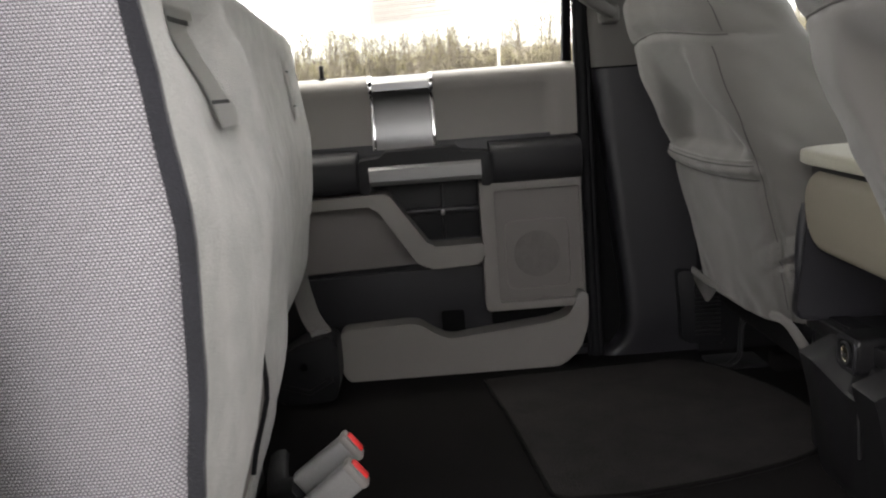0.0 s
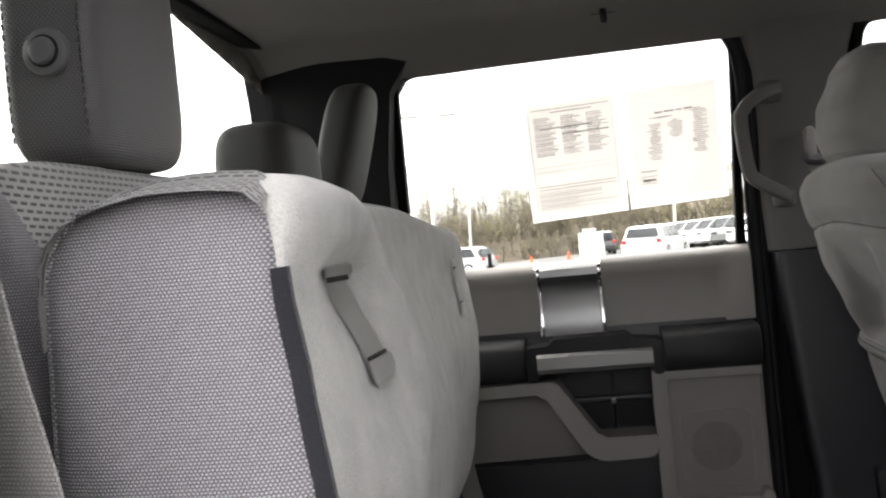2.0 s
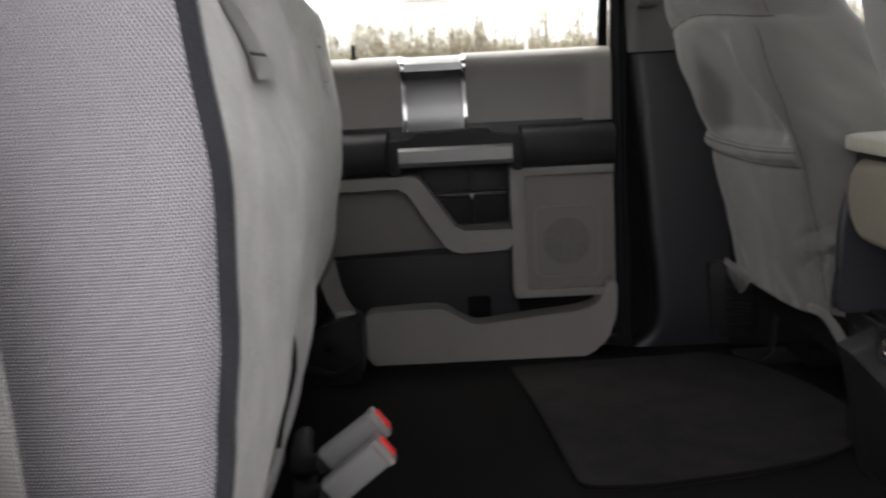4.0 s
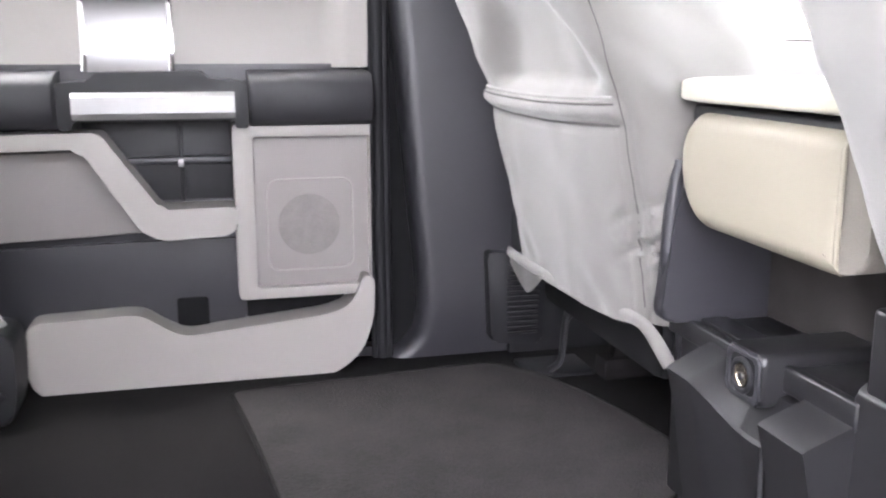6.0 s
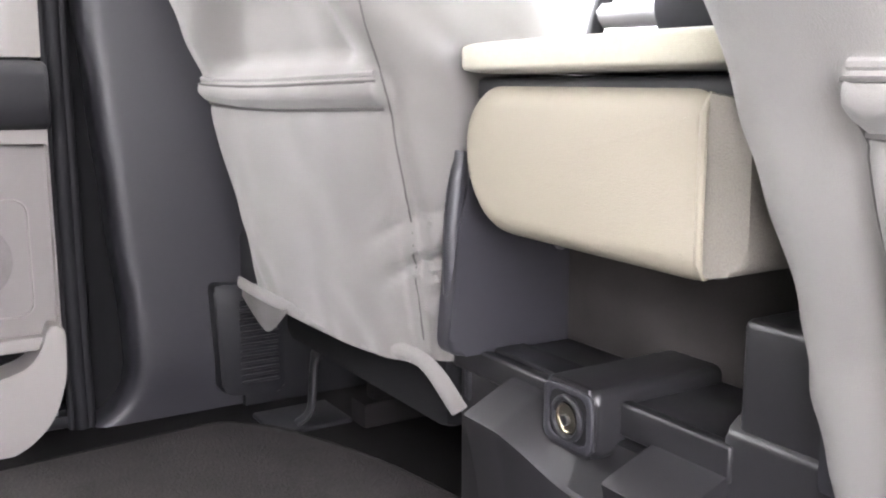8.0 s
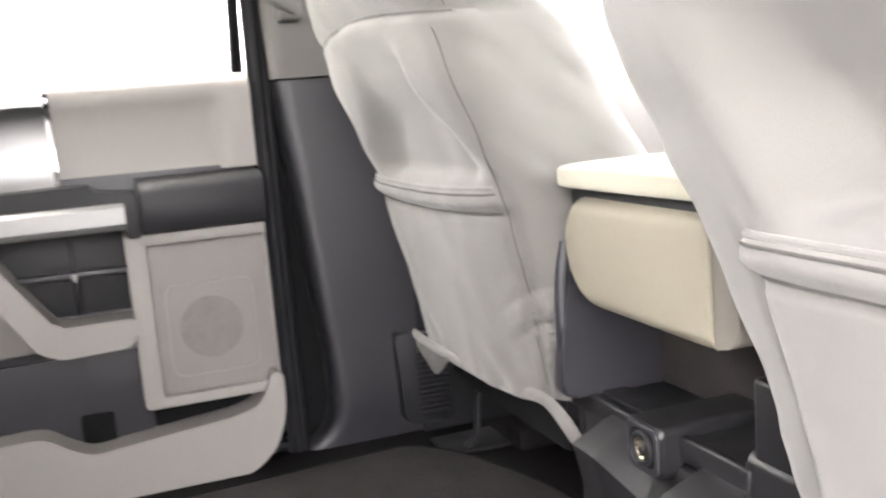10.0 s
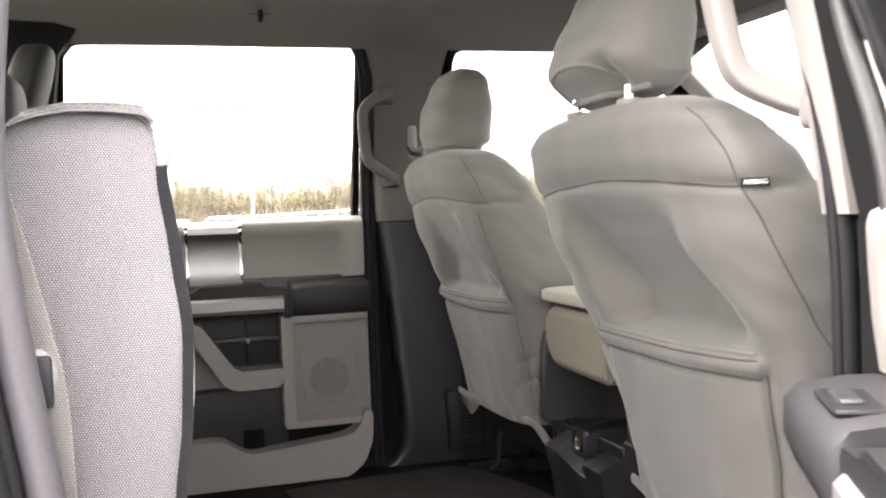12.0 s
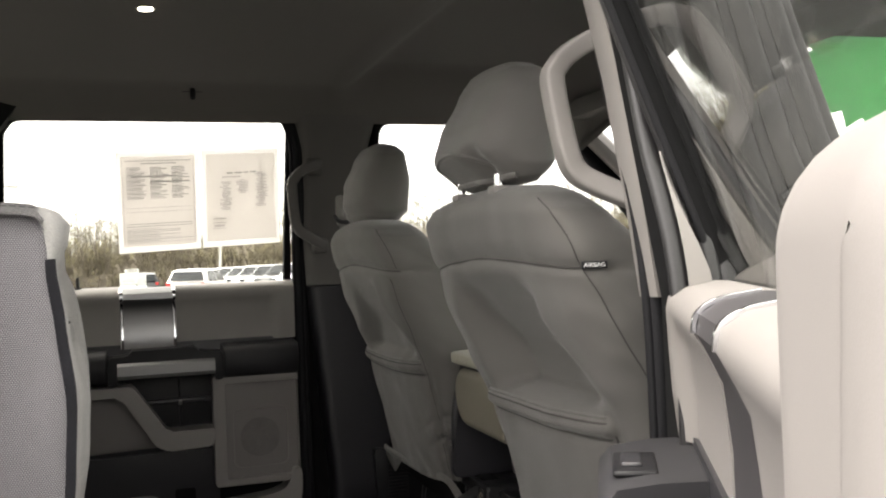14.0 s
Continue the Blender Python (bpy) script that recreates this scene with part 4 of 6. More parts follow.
def front_seat(yc, seed, outer, bunched, shape):
    s = thing("bucket_seat", "front truck seat in a loose grey fabric seat cover", "seat", (0.45, yc, 0.30), group="front seats")
    off = Vector((0.45, 0, 0.30))
    zs = [0.28 + (0.89 - 0.28) * i / 99 for i in range(100)]
    rings = [[seat_point(2 * math.pi * j / 240, z, seed, shape) - off for j in range(240)] for z in zs]
    back = part("backrest", loft(rings), COVER, s, "grey fabric covered seat back", 80)

    def on(yn, z, out=0.0015):
        w = lerp_table(W_T, z)
        a = math.asin(max(-1, min(1, math.copysign(abs(yn) ** 2.1, yn))))
        q = seat_point(a, z, seed, shape) - off
        q.x -= out
        return q

    seam = [on(-0.98 + 1.96 * k / 60, 0.772 + 0.012 * math.cos((-0.98 + 1.96 * k / 60) * 1.6) - 0.006 * abs(-0.98 + 1.96 * k / 60), 0.0012) for k in range(61)]
    part("seam", tube(seam, 0.0019, 6), COVER_SEAM, back, "dark stitched seam")
    lo, hi = -pocket_end(-1, seed), pocket_end(1, seed)
    mouth = [lo + (hi - lo) * k / 40 for k in range(41)]
    hem = [on(y, 0.567 - 0.006 * math.cos(y * 1.5), 0.002) for y in mouth]
    part("pocket_hem", tube(hem, 0.0032, 8), COVER, back, "stitched pocket hem")
    for off_z, rr in ((-0.0055, 0.0015), (-0.0300, 0.0024)):
        hem = [on(y, 0.566 - 0.006 * math.cos(y * 1.5) + off_z, 0.0004) for y in mouth]
        part("pocket_seam", tube(hem, rr, 6), COVER_SEAM, back, "dark pocket seam")
    for sg in (-1, 1):
        zt = 0.752 if sg != outer and seed < 5 else 0.540
        pe = pocket_end(sg, seed)
        ln = [on(sg * (pe + (0.09 if seed > 5 else 0.0) * smooth01(0.60, 0.72, zt - (zt - 0.302) * k / 40) + 0.02), zt - (zt - 0.302) * k / 40, 0.0005) for k in range(41)]
        part("side_seam", tube(ln, 0.0014 if seed > 5 else 0.0010, 6), COVER_SEAM, back)
        ln = [seat_point(sg * (1.20 + 0.36 * (k / 24) ** 1.3), 0.770 - 0.24 * k / 24, seed, shape) - off for k in range(25)]
        if sg == outer:
            part("bolster_seam", tube(ln, 0.0013, 6), COVER_SEAM, back)
        ln = [seat_point(sg * (1.20 - 0.10 * k / 10), 0.772 + 0.088 * k / 10, seed, shape) - off for k in range(11)]
        part("shoulder_seam", tube(ln, 0.0012, 6), COVER_SEAM, back)
    # hanging hem below the cover
    hem = [Vector((0.446, outer * 0.235, 0.286)) - off, Vector((0.442, outer * 0.15, 0.287)) - off, Vector((0.449, 0.0, 0.284)) - off, Vector((0.456, -outer * 0.12, 0.284)) - off, Vector((0.466, -outer * 0.205, 0.290)) - off, Vector((0.478, -outer * 0.232, 0.278)) - off, Vector((0.500, -outer * 0.248, 0.236)) - off]
    part("hem", tube(curve(hem[:5] if bunched else hem, 6), 0.0045, 10, r2=0.009), COVER, s, "rolled lower hem of the cover", 60)
    fl = [[Vector((0.447 - 0.006 * v + 0.004 * math.sin(6 * u), outer * (0.235 - 0.17 * u - 0.02 * v), 0.288 - 0.048 * v * (1 - abs(2 * u - 0.9) ** 2 * 0.8))) - off for u in [k / 10 for k in range(11)]] for v in [k / 5 for k in range(6)]]
    bm = loft(fl, closed=False)
    bmesh.ops.solidify(bm, geom=list(bm.faces), thickness=0.003)
    part("flap", bm, COVER, s, "loose corner flap of the cover", 70)
    # base: cushion, frame and floor rails
    part("cushion", box(0.55 - off.x, 1.05 - off.x, -0.26, 0.26, 0.30 - off.z, 0.44 - off.z, 0.05, 4), COVER, s, "grey covered seat cushion", 60)
    part("frame", box(0.50 - off.x, 0.98 - off.x, -0.22, 0.22, 0.20 - off.z, 0.31 - off.z, 0.02), BLACKHOLE, s, "black seat frame")
    for y in (-0.19, 0.19):
        part("rail", box(0.60 - off.x, 1.02 - off.x, y - 0.025, y + 0.025, FLOOR - off.z, 0.10 - off.z, 0.008), CARPET, s, "black floor rail")
        part("riser", slab(rounded([(0.62 - off.x, 0.09 - off.z), (0.70 - off.x, 0.09 - off.z), (0.72 - off.x, 0.23 - off.z), (0.64 - off.x, 0.23 - off.z)], 0.015), y - 0.012, y + 0.012, 0.004), CARPET, s, "black riser bracket")
    part("recliner_cover", box(0.510 - off.x, 0.565 - off.x, -outer * 0.245 - 0.010, -outer * 0.245 + 0.010, 0.24 - off.z, 0.37 - off.z, 0.009, 3), CHAR, s, "charcoal hinge cover")
    # headrest
    def hp(a, t):
        z = (0.912 + 0.184 * t) if bunched else (0.893 + 0.199 * t)
        hx = 0.0 if bunched else 0.024
        b = lerp_table([(0, 0.318), (0.08, 0.297), (0.25, 0.286), (0.5, 0.292), (0.82, 0.320), (0.95, 0.338), (1, 0.36)], t)
        if not bunched:
            w = lerp_table([(0, 0.095), (0.04, 0.116), (0.15, 0.126), (0.5, 0.131), (0.8, 0.123), (0.92, 0.104), (0.98, 0.066), (1, 0.02)], t)
        else:
            w = lerp_table([(0, 0.098), (0.05, 0.118), (0.14, 0.129), (0.30, 0.134), (0.5, 0.133), (0.72, 0.127), (0.88, 0.112), (0.96, 0.086), (1, 0.02)], t)
            b = lerp_table([(0, 0.335), (0.05, 0.318), (0.12, 0.298), (0.19, 0.283), (0.225, 0.276), (0.27, 0.274), (0.45, 0.285), (0.8, 0.318), (0.95, 0.335), (1, 0.36)], t)
        f = lerp_table([(0, 0.40), (0.15, 0.428), (0.5, 0.435), (0.85, 0.425), (0.95, 0.405), (1, 0.375)], t)
        e = 2 / 2.9
        ca, sa = math.cos(a), math.sin(a)
        yy = w * math.copysign(abs(sa) ** e, sa)
        xx = (b + f) / 2 - (f - b) / 2 * math.copysign(abs(ca) ** e, ca)
        g = 0.003 * noise.noise(Vector((xx * 16, yy * 16 + seed, z * 14)))
        if bunched:
            rear = max(0.0, ca) ** 0.5
            dent = math.exp(-((a if a < math.pi else a - 2 * math.pi) / 0.22 + 2.2) ** 2)
            g += 0.003 * smooth01(0.30, 0.05, t) * noise.noise(Vector((xx * 30, yy * 30, z * 22 + seed)))
            g += rear * (0.004 * math.exp(-((t - 0.20) / 0.05) ** 2) - 0.003 * math.exp(-((t - 0.11) / 0.02) ** 2))
            g -= dent * 0.034 * smooth01(0.32, 0.15, t)
            g -= rear * 0.010 * math.exp(-(((a if a < math.pi else a - 2 * math.pi) - 0.55) / 0.5) ** 2) * math.exp(-((t - 0.10) / 0.05) ** 2)
            z -= 0.012 * smooth01(0.35, 0.0, t) * (0.6 + 0.4 * math.cos(a))
        return Vector((xx + hx - g * ca, yy * (1 + g * 4), z))
    rings = [[hp(2 * math.pi * j / 112, i / 63) - off for j in range(112)] for i in range(64)]
    head = part("headrest", loft(rings), COVER, s, "covered headrest with bunched lower edge" if bunched else "grey covered headrest", 80)
    if bunched:
        rim = [hp(1.25 - 2.5 * k / 40, 0.055) - off for k in range(41)]
        part("cover_flap", tube(rim, 0.0055, 8), COVER, head, "folded lower edge of the cover", 70)
        fold = [(1.15, 0.05), (0.85, 0.14), (0.45, 0.20), (0.05, 0.245), (-0.22, 0.225), (-0.45, 0.16), (-0.62, 0.09)]
        part("fold", tube(curve([hp(a, t) - off for a, t in fold], 6), 0.0034, 8), COVER, head, "raised fold of the cover", 70)
        part("flap_seam", tube([q + Vector((-0.003, 0, 0.008)) for q in rim[4:34]], 0.0016, 6), COVER_SEAM, head)
    for y in (-0.083, 0.083):
        px = 0.326 if bunched else 0.372
        part("post", cylinder(Vector((px, y, 0.893)) - off, (0, 0, 1), 0.0065, 0.05, 14), CHROME, s, "chrome headrest post")
        part("post_sleeve", box(px - 0.014 - off.x, px + 0.014 - off.x, y - 0.014, y + 0.014, 0.888 - off.z, 0.9005 - off.z, 0.004), TRIM if bunched else DARK, s, "pale post sleeve" if bunched else "black post sleeve")
    if bunched:
        # stitched tag on the outer bolster
        tag = part("tag", box(-0.0012, 0.0012, -0.017, 0.017, -0.0052, 0.0052, 0.0008), DARK, s, "black woven tag with white letters")
        a0 = outer * 1.40
        q, q2 = seat_point(a0 - 0.02, 0.770, seed, shape), seat_point(a0 + 0.02, 0.770, seed, shape)
        tan = (q2 - q).normalized()
        nrm = Vector((0, 0, 1)).cross(tan).normalized()
        if nrm.x > 0:
            nrm = -nrm
        side = Vector((0, 0, 1)).cross(-nrm)
        m = Matrix((( -nrm.x, side.x, 0), (-nrm.y, side.y, 0), (0, 0, 1))).to_4x4()
        tag.matrix_local = Matrix.Translation((q + q2) / 2 + nrm * 0.004 - off) @ m
        txt = bpy.data.curves.new("tag_letters", "FONT")
        txt.body, txt.size, txt.align_x, txt.align_y = "AIRBAG", 0.0080, "CENTER", "CENTER"
        txt.extrude = 0.0002
        tob = new("letters", txt)
        tob.data.materials.append(WHITE)
        tob.parent = tag
        tob.matrix_local = Matrix.Translation((-0.0018, 0, 0)) @ Matrix.Rotation(radians(-90), 4, "Z") @ Matrix.Rotation(radians(90), 4, "X")
    return s


front_seat(0.465, 3.0, 1, False, [(0.3, 1.0), (0.7, 1.03)])
front_seat(-0.428, 11.0, -1, True, [(0.28, 0.98), (0.43, 1.00), (0.56, 1.05), (0.70, 1.09)])


# ---------- rear seats ----------
X_F = [(0.18, -0.372), (0.24, -0.345), (0.32, -0.316), (0.42, -0.288), (0.50, -0.276), (0.57, -0.267), (0.66, -0.263), (0.74, -0.272), (0.80, -0.280), (0.835, -0.281), (0.850, -0.285)]


def cushion_outline(n=64):
    """The section (x, z) of the tipped-up seat cushion, from the front foot over the top to the back."""
    pts = [(lerp_table(X_F, z), z) for z in [0.18 + (0.845 - 0.18) * k / 30 for k in range(31)]]
    pts += [(-0.290, 0.858), (-0.301, 0.864), (-0.328, 0.867), (-0.362, 0.867), (-0.402, 0.859), (-0.420, 0.842)]
    pts += [(-0.428 - 0.006 * math.sin(k / 14 * math.pi), 0.82 - 0.60 * k / 14) for k in range(15)]
    pts += [(-0.42, 0.19), (-0.40, 0.18)]
    return pts


STRAP = pbr("pale_strap_webbing", (0.36, 0.35, 0.325), 0.8, grain=900, bump=0.2, sheen=0.5)
HOOKTAPE = pbr("black_hook_tape", (0.013, 0.013, 0.016), 0.95, var=0.3, vscale=30, grain=700, bump=0.6, sheen=0.2, spec=0.15)


# how far the narrow cushion reaches inwards at each height, as a share of its width
INNER = [(0.18, 0.72), (0.36, 0.90), (0.44, 0.95), (0.52, 0.97), (0.60, 0.98), (0.67, 0.97), (0.72, 0.93), (0.77, 0.86), (0.81, 0.75), (0.84, 0.62), (0.86, 0.52), (0.87, 0.48)]


# where its underside begins to fall away towards the inner edge, by height
SLOPE = [(0.18, -0.72), (0.36, -0.68), (0.42, -0.62), (0.47, -0.56), (0.54, -0.52), (0.60, -0.47), (0.68, -0.40), (0.75, -0.34), (0.87, -0.30)]


def upright_cushion(y0, y1, dx, dz, label, straps, near):
    s = thing("rear_seat_cushion", label, "seat cushion", ((-0.37 + dx), (y0 + y1) / 2, 0.18), group="rear seat cushions")
    o = Vector(s.location)
    out = cushion_outline()
    cx = sum(p[0] for p in out) / len(out)
    cz = 0.55

    def dish(y, z):
        return sum(deep * math.exp(-(abs(y - q - lean * smooth01(0.80, 0.72, z)) / (0.105 if near and y < q else 0.092 if near else 0.055)) ** 3) * (0.55 * smooth01(0.62, 0.72, z) + 0.45 * smooth01(0.72, 0.79, z)) * smooth01(0.832, 0.806, z) for q, lean, deep in straps)

    def ring(y, k):
        r = []
        for i, (x, z) in enumerate(out):
            fore = i < 33
            zz = cz + (z - cz) * (1 - (1 - k) * 0.5) + (dz if z > 0.5 else 0)
            t = (y - y0) / (y1 - y0)
            tt = math.sin(math.pi * min(1, max(0, t)))
            yy = y0 + (y - y0) * lerp_table(INNER, z) if near else y
            dome = (0.010 * tt - dish(yy, z)) if fore else 0
            if near and fore:
                dome += 0.011 * math.exp(-((z - 0.836) / 0.022) ** 2) * smooth01(y0 + 0.26, y0 + 0.10, y) * smooth01(y0 - 0.01, y0 + 0.03, y)
                past = yy - lerp_table(SLOPE, z)
                dome -= 0.15 * (past + math.sqrt(past * past + 0.0009))
            if not near:
                zz += 0.022 * smooth01(0.42, -0.05, y) * smooth01(0.70, 0.85, z)
                if fore:
                    dome += (0.052 + 0.014 * smooth01(0.50, 0.40, z)) * smooth01(0.30, -0.28, y) * smooth01(0.84, 0.62, z) - 0.045 * smooth01(0.36, 0.22, z) * smooth01(-0.1, 0.4, y)
            zz += (0.004 if near else 0.012) * tt ** 0.6 * smooth01(0.80, 0.86, z)
            bumpy = 0.003 * noise.noise(Vector((y * 9, z * 9, x * 9)))
            if near:
                zz -= 0.006 * smooth01(y0 + 0.06, y0, y) * smooth01(0.78, 0.86, z)
            r.append(Vector((cx + (x - cx) * k + dx + dome + bumpy, yy, zz)) - o)
        return r

    r = 0.045
    ys = [(y0, 0.975), (y0 + 0.005, 0.99), (y0 + 0.012, 0.997), (y0 + 0.022, 1.0)]
    ys += [(y0 + r + (y1 - y0 - 2 * r) * k / 30, 1.0) for k in range(1, 30)]
    ys += [(y1 - r * (1 - math.sin(math.pi / 2 * k / 6)), 0.84 + 0.16 * math.cos(math.pi / 2 * k / 6)) for k in range(0, 7)]
    part("felt_shell", loft([ring(y, k) for y, k in ys]), FELT, s, "fuzzy light grey underside", 70)
    if near:
        rr = [(y0 + 0.006, 0.997), (y0 - 0.002, 0.995), (y0 - 0.007, 0.965), (y0 - 0.013, 0.86), (y0 - 0.017, 0.65), (y0 - 0.019, 0.35), (y0 - 0.0195, 0.05)]
        rings = []
        for y, k in rr:
            rings.append([Vector((cx - 0.003 + (x - cx) * (k * 0.985) + dx, y, 0.53 + (z - 0.53) * k * 0.992 - 0.0025 * smooth01(0.82, 0.86, z))) - o for x, z in out])
        part("side_panel", loft(rings), MESHC, s, "grey mesh cloth side panel", 70)
        pip = [Vector((cx - 0.003 + (x - cx) * 0.975 + dx, y0 - 0.004, 0.53 + (z - 0.53) * 0.986 - 0.0025 * smooth01(0.82, 0.86, z))) - o for x, z in out]
        part("piping", tube(pip[30:56], 0.0022, 8), MESHC, s, "stitched piping", 70)
        blk = [Vector((lerp_table(X_F, z) - 0.003, y0 - 0.003, z)) - o for z in [0.22 + 0.588 * k / 30 for k in range(31)]]
        part("edge_strip", tube(blk, 0.0070, 8, up=(0, 1, 0), r2=0.004, square=True), HOOKTAPE, s, "black fuzzy edge strip", 60)
        top = []
        for y in [y0 - 0.007 + 0.055 * k / 14 for k in range(15)] + [y0 + 0.048 + (y1 - y0 - 0.08) * k / 24 for k in range(1, 25)]:
            yb = max(y, y0 + 0.024)
            rg = [p + Vector((0, y - yb, -0.010 * (max(0.0, y0 + 0.048 - y) / 0.055) ** 2)) for p in ring(yb, 1.0)]
            first = 31.2 + 1.6 * smooth01(y0 - 0.01, y0 + 0.20, y)
            row = []
            for c in range(11):
                f_i = first + (38 - first) * c / 10
                lo = min(int(f_i), 37)
                row.append(rg[lo].lerp(rg[lo + 1], f_i - lo) + Vector((0.0, 0, 0.0022 if c else -0.002)))
            top.append(row)
        bm = loft(top, closed=False)
        bmesh.ops.solidify(bm, geom=list(bm.faces), thickness=-0.002)
        part("top_band", bm, DOTS_TOP, s, "dashed cloth top band", 70)
    else:
        side = [[p + Vector((-0.004 * j, -0.0005 - 0.0015 * j, 0)) for p in ring(y0, kk)] for j, kk in enumerate((0.93, 0.90, 0.5, 0.1))]
        part("side_panel", loft(side), TRIM2, s, "grey cloth side panel", 70)
        # added dark cord: draws the shaded gap between the two cushions
        lip = [p + Vector((0.001, -0.001, 0)) for p in ring(y0, 0.955)[6:30]]
        part("edge_strip", tube(lip, 0.0030, 8, up=(0, 1, 0), r2=0.003), RUBBER, s, "dark line for the shaded gap between the cushions", 60)
    for ys_, lean, deep in straps:
        def f(y, z, lift):
            u = y0 + (y - y0) / (lerp_table(INNER, z) if near else 1.0)
            past = y - lerp_table(SLOPE, z)
            fall = 0.15 * (past + math.sqrt(past * past + 0.0009)) if near else 0.0
            return Vector((lerp_table(X_F, z) + dx - fall + 0.010 * math.sin(math.pi * min(1, (u - y0) / (y1 - y0))) - dish(y, z) + lift + 0.001, y, z + dz)) - o
        def ribbon(half, z_top, z_bot, lift, thick, rows_n=10):
            rows = []
            for k in range(rows_n + 1):
                z = z_top + (z_bot - z_top) * k / rows_n
                mid = ys_ + lean * smooth01(0.80, 0.72, z)
                rows.append([f(mid - half + 2 * half * c / 6, z, lift) for c in range(7)])
            bm = loft(rows, closed=False)
            bmesh.ops.solidify(bm, geom=list(bm.faces), thickness=thick)
            return bm

        wide = 0.036 if near else 0.0245
        st = part("pull_strap", ribbon(wide * 0.86, 0.797, 0.718, 0.0026, 0.0016), STRAP, s, "pale webbing pull strap", 50)
        part("slot", ribbon(wide * 1.18, 0.811, 0.7965, 0.0050, 0.004, 3), STRAP, st, "moulded strap slot", 50)
        part("slot_gap", ribbon(wide * 0.92, 0.7962, 0.7920, 0.0040, 0.001, 2), DARK, st, "dark slot opening", 50)
        part("tab_gap", ribbon(wide * 0.90, 0.7325, 0.7295, 0.0040, 0.001, 2), DARK, st, "dark gap above the tab", 50)
        part("tab", ribbon(wide * 1.06, 0.7295, 0.7115, 0.0060, 0.003, 4), STRAP, st, "stiff strap end tab", 50)
    part("foot", box(-0.42 + dx - o.x, -0.36 + dx - o.x, (y0 + y1) / 2 - 0.10 - o.y, (y0 + y1) / 2 + 0.10 - o.y, FLOOR - o.z, 0.20 - o.z, 0.008), DARK, s, "black hinge foot")
    return s


upright_cushion(-0.742, -0.325, 0.0, 0.0, "tipped-up rear seat cushion with mesh side and felt underside", [(-0.553, 0.010, 0.038)], True)
upright_cushion(-0.305, 0.635, -0.088, -0.022, "wide tipped-up rear seat cushion with felt underside", [(0.462, -0.030, 0.008)], False)


def soft_block(x0, x1, y0, y1, z0, z1, ex=4.0, n=48, m=28, crown=0.0, top_in=0.0):
    """A padded block with rounded edges all round."""
    rings = []
    cx, cy, cz = (x0 + x1) / 2, (y0 + y1) / 2, (z0 + z1) / 2
    for i in range(m):
        b = math.pi * (-0.5 + i / (m - 1))
        cb, sb = math.cos(b), math.sin(b)
        rz = math.copysign(abs(sb) ** (2 / ex), sb)
        rr = max(0.002, abs(cb) ** (2 / ex))
        row = []
        for j in range(n):
            a = 2 * math.pi * j / n
            ca, sa = math.cos(a), math.sin(a)
            sh = 1 - top_in * max(0, rz)
            row.append(Vector((cx + (x1 - x0) / 2 * rr * math.copysign(abs(ca) ** (2 / ex), ca), cy + (y1 - y0) / 2 * sh * rr * math.copysign(abs(sa) ** (2 / ex), sa), cz + (z1 - z0) / 2 * rz)))
        rings.append(row)
    return loft(rings)


for y0, y1, lab in ((-0.72, -0.245, "rear seat back in dashed light cloth, narrow side"), (-0.24, 0.715, "rear seat back in dashed light cloth, wide side")):
    b = thing("rear_bench", lab, "seat back", (-0.54, (y0 + y1) / 2, 0.2), group="rear seat backs")
    part("padding", soft_block(-0.66 + 0.54, -0.462 + 0.54, -(y1 - y0) / 2, (y1 - y0) / 2, 0.0, 0.706, 7.0, 64, 40), DOTS, b, "", 70)
    bm = soft_block(-0.64 + 0.54, -0.452 + 0.54, 0.0, 1.0, 0.02, 0.700, 8.0, 64, 56)
    for v in bm.verts:
        v.co.x -= 0.020 * smooth01(0.58, 0.70, v.co.z) + 0.006 * smooth01(0.8, 1.0, v.co.y)
        v.co.y = -(y1 - y0) / 2 - 0.005 + v.co.y * lerp_table([(0.02, 0.13), (0.50, 0.115), (0.61, 0.052), (0.65, 0.029), (0.70, 0.006)], v.co.z)
    part("bolster", bm, MESHB, b, "plain grey mesh cloth bolster", 70)


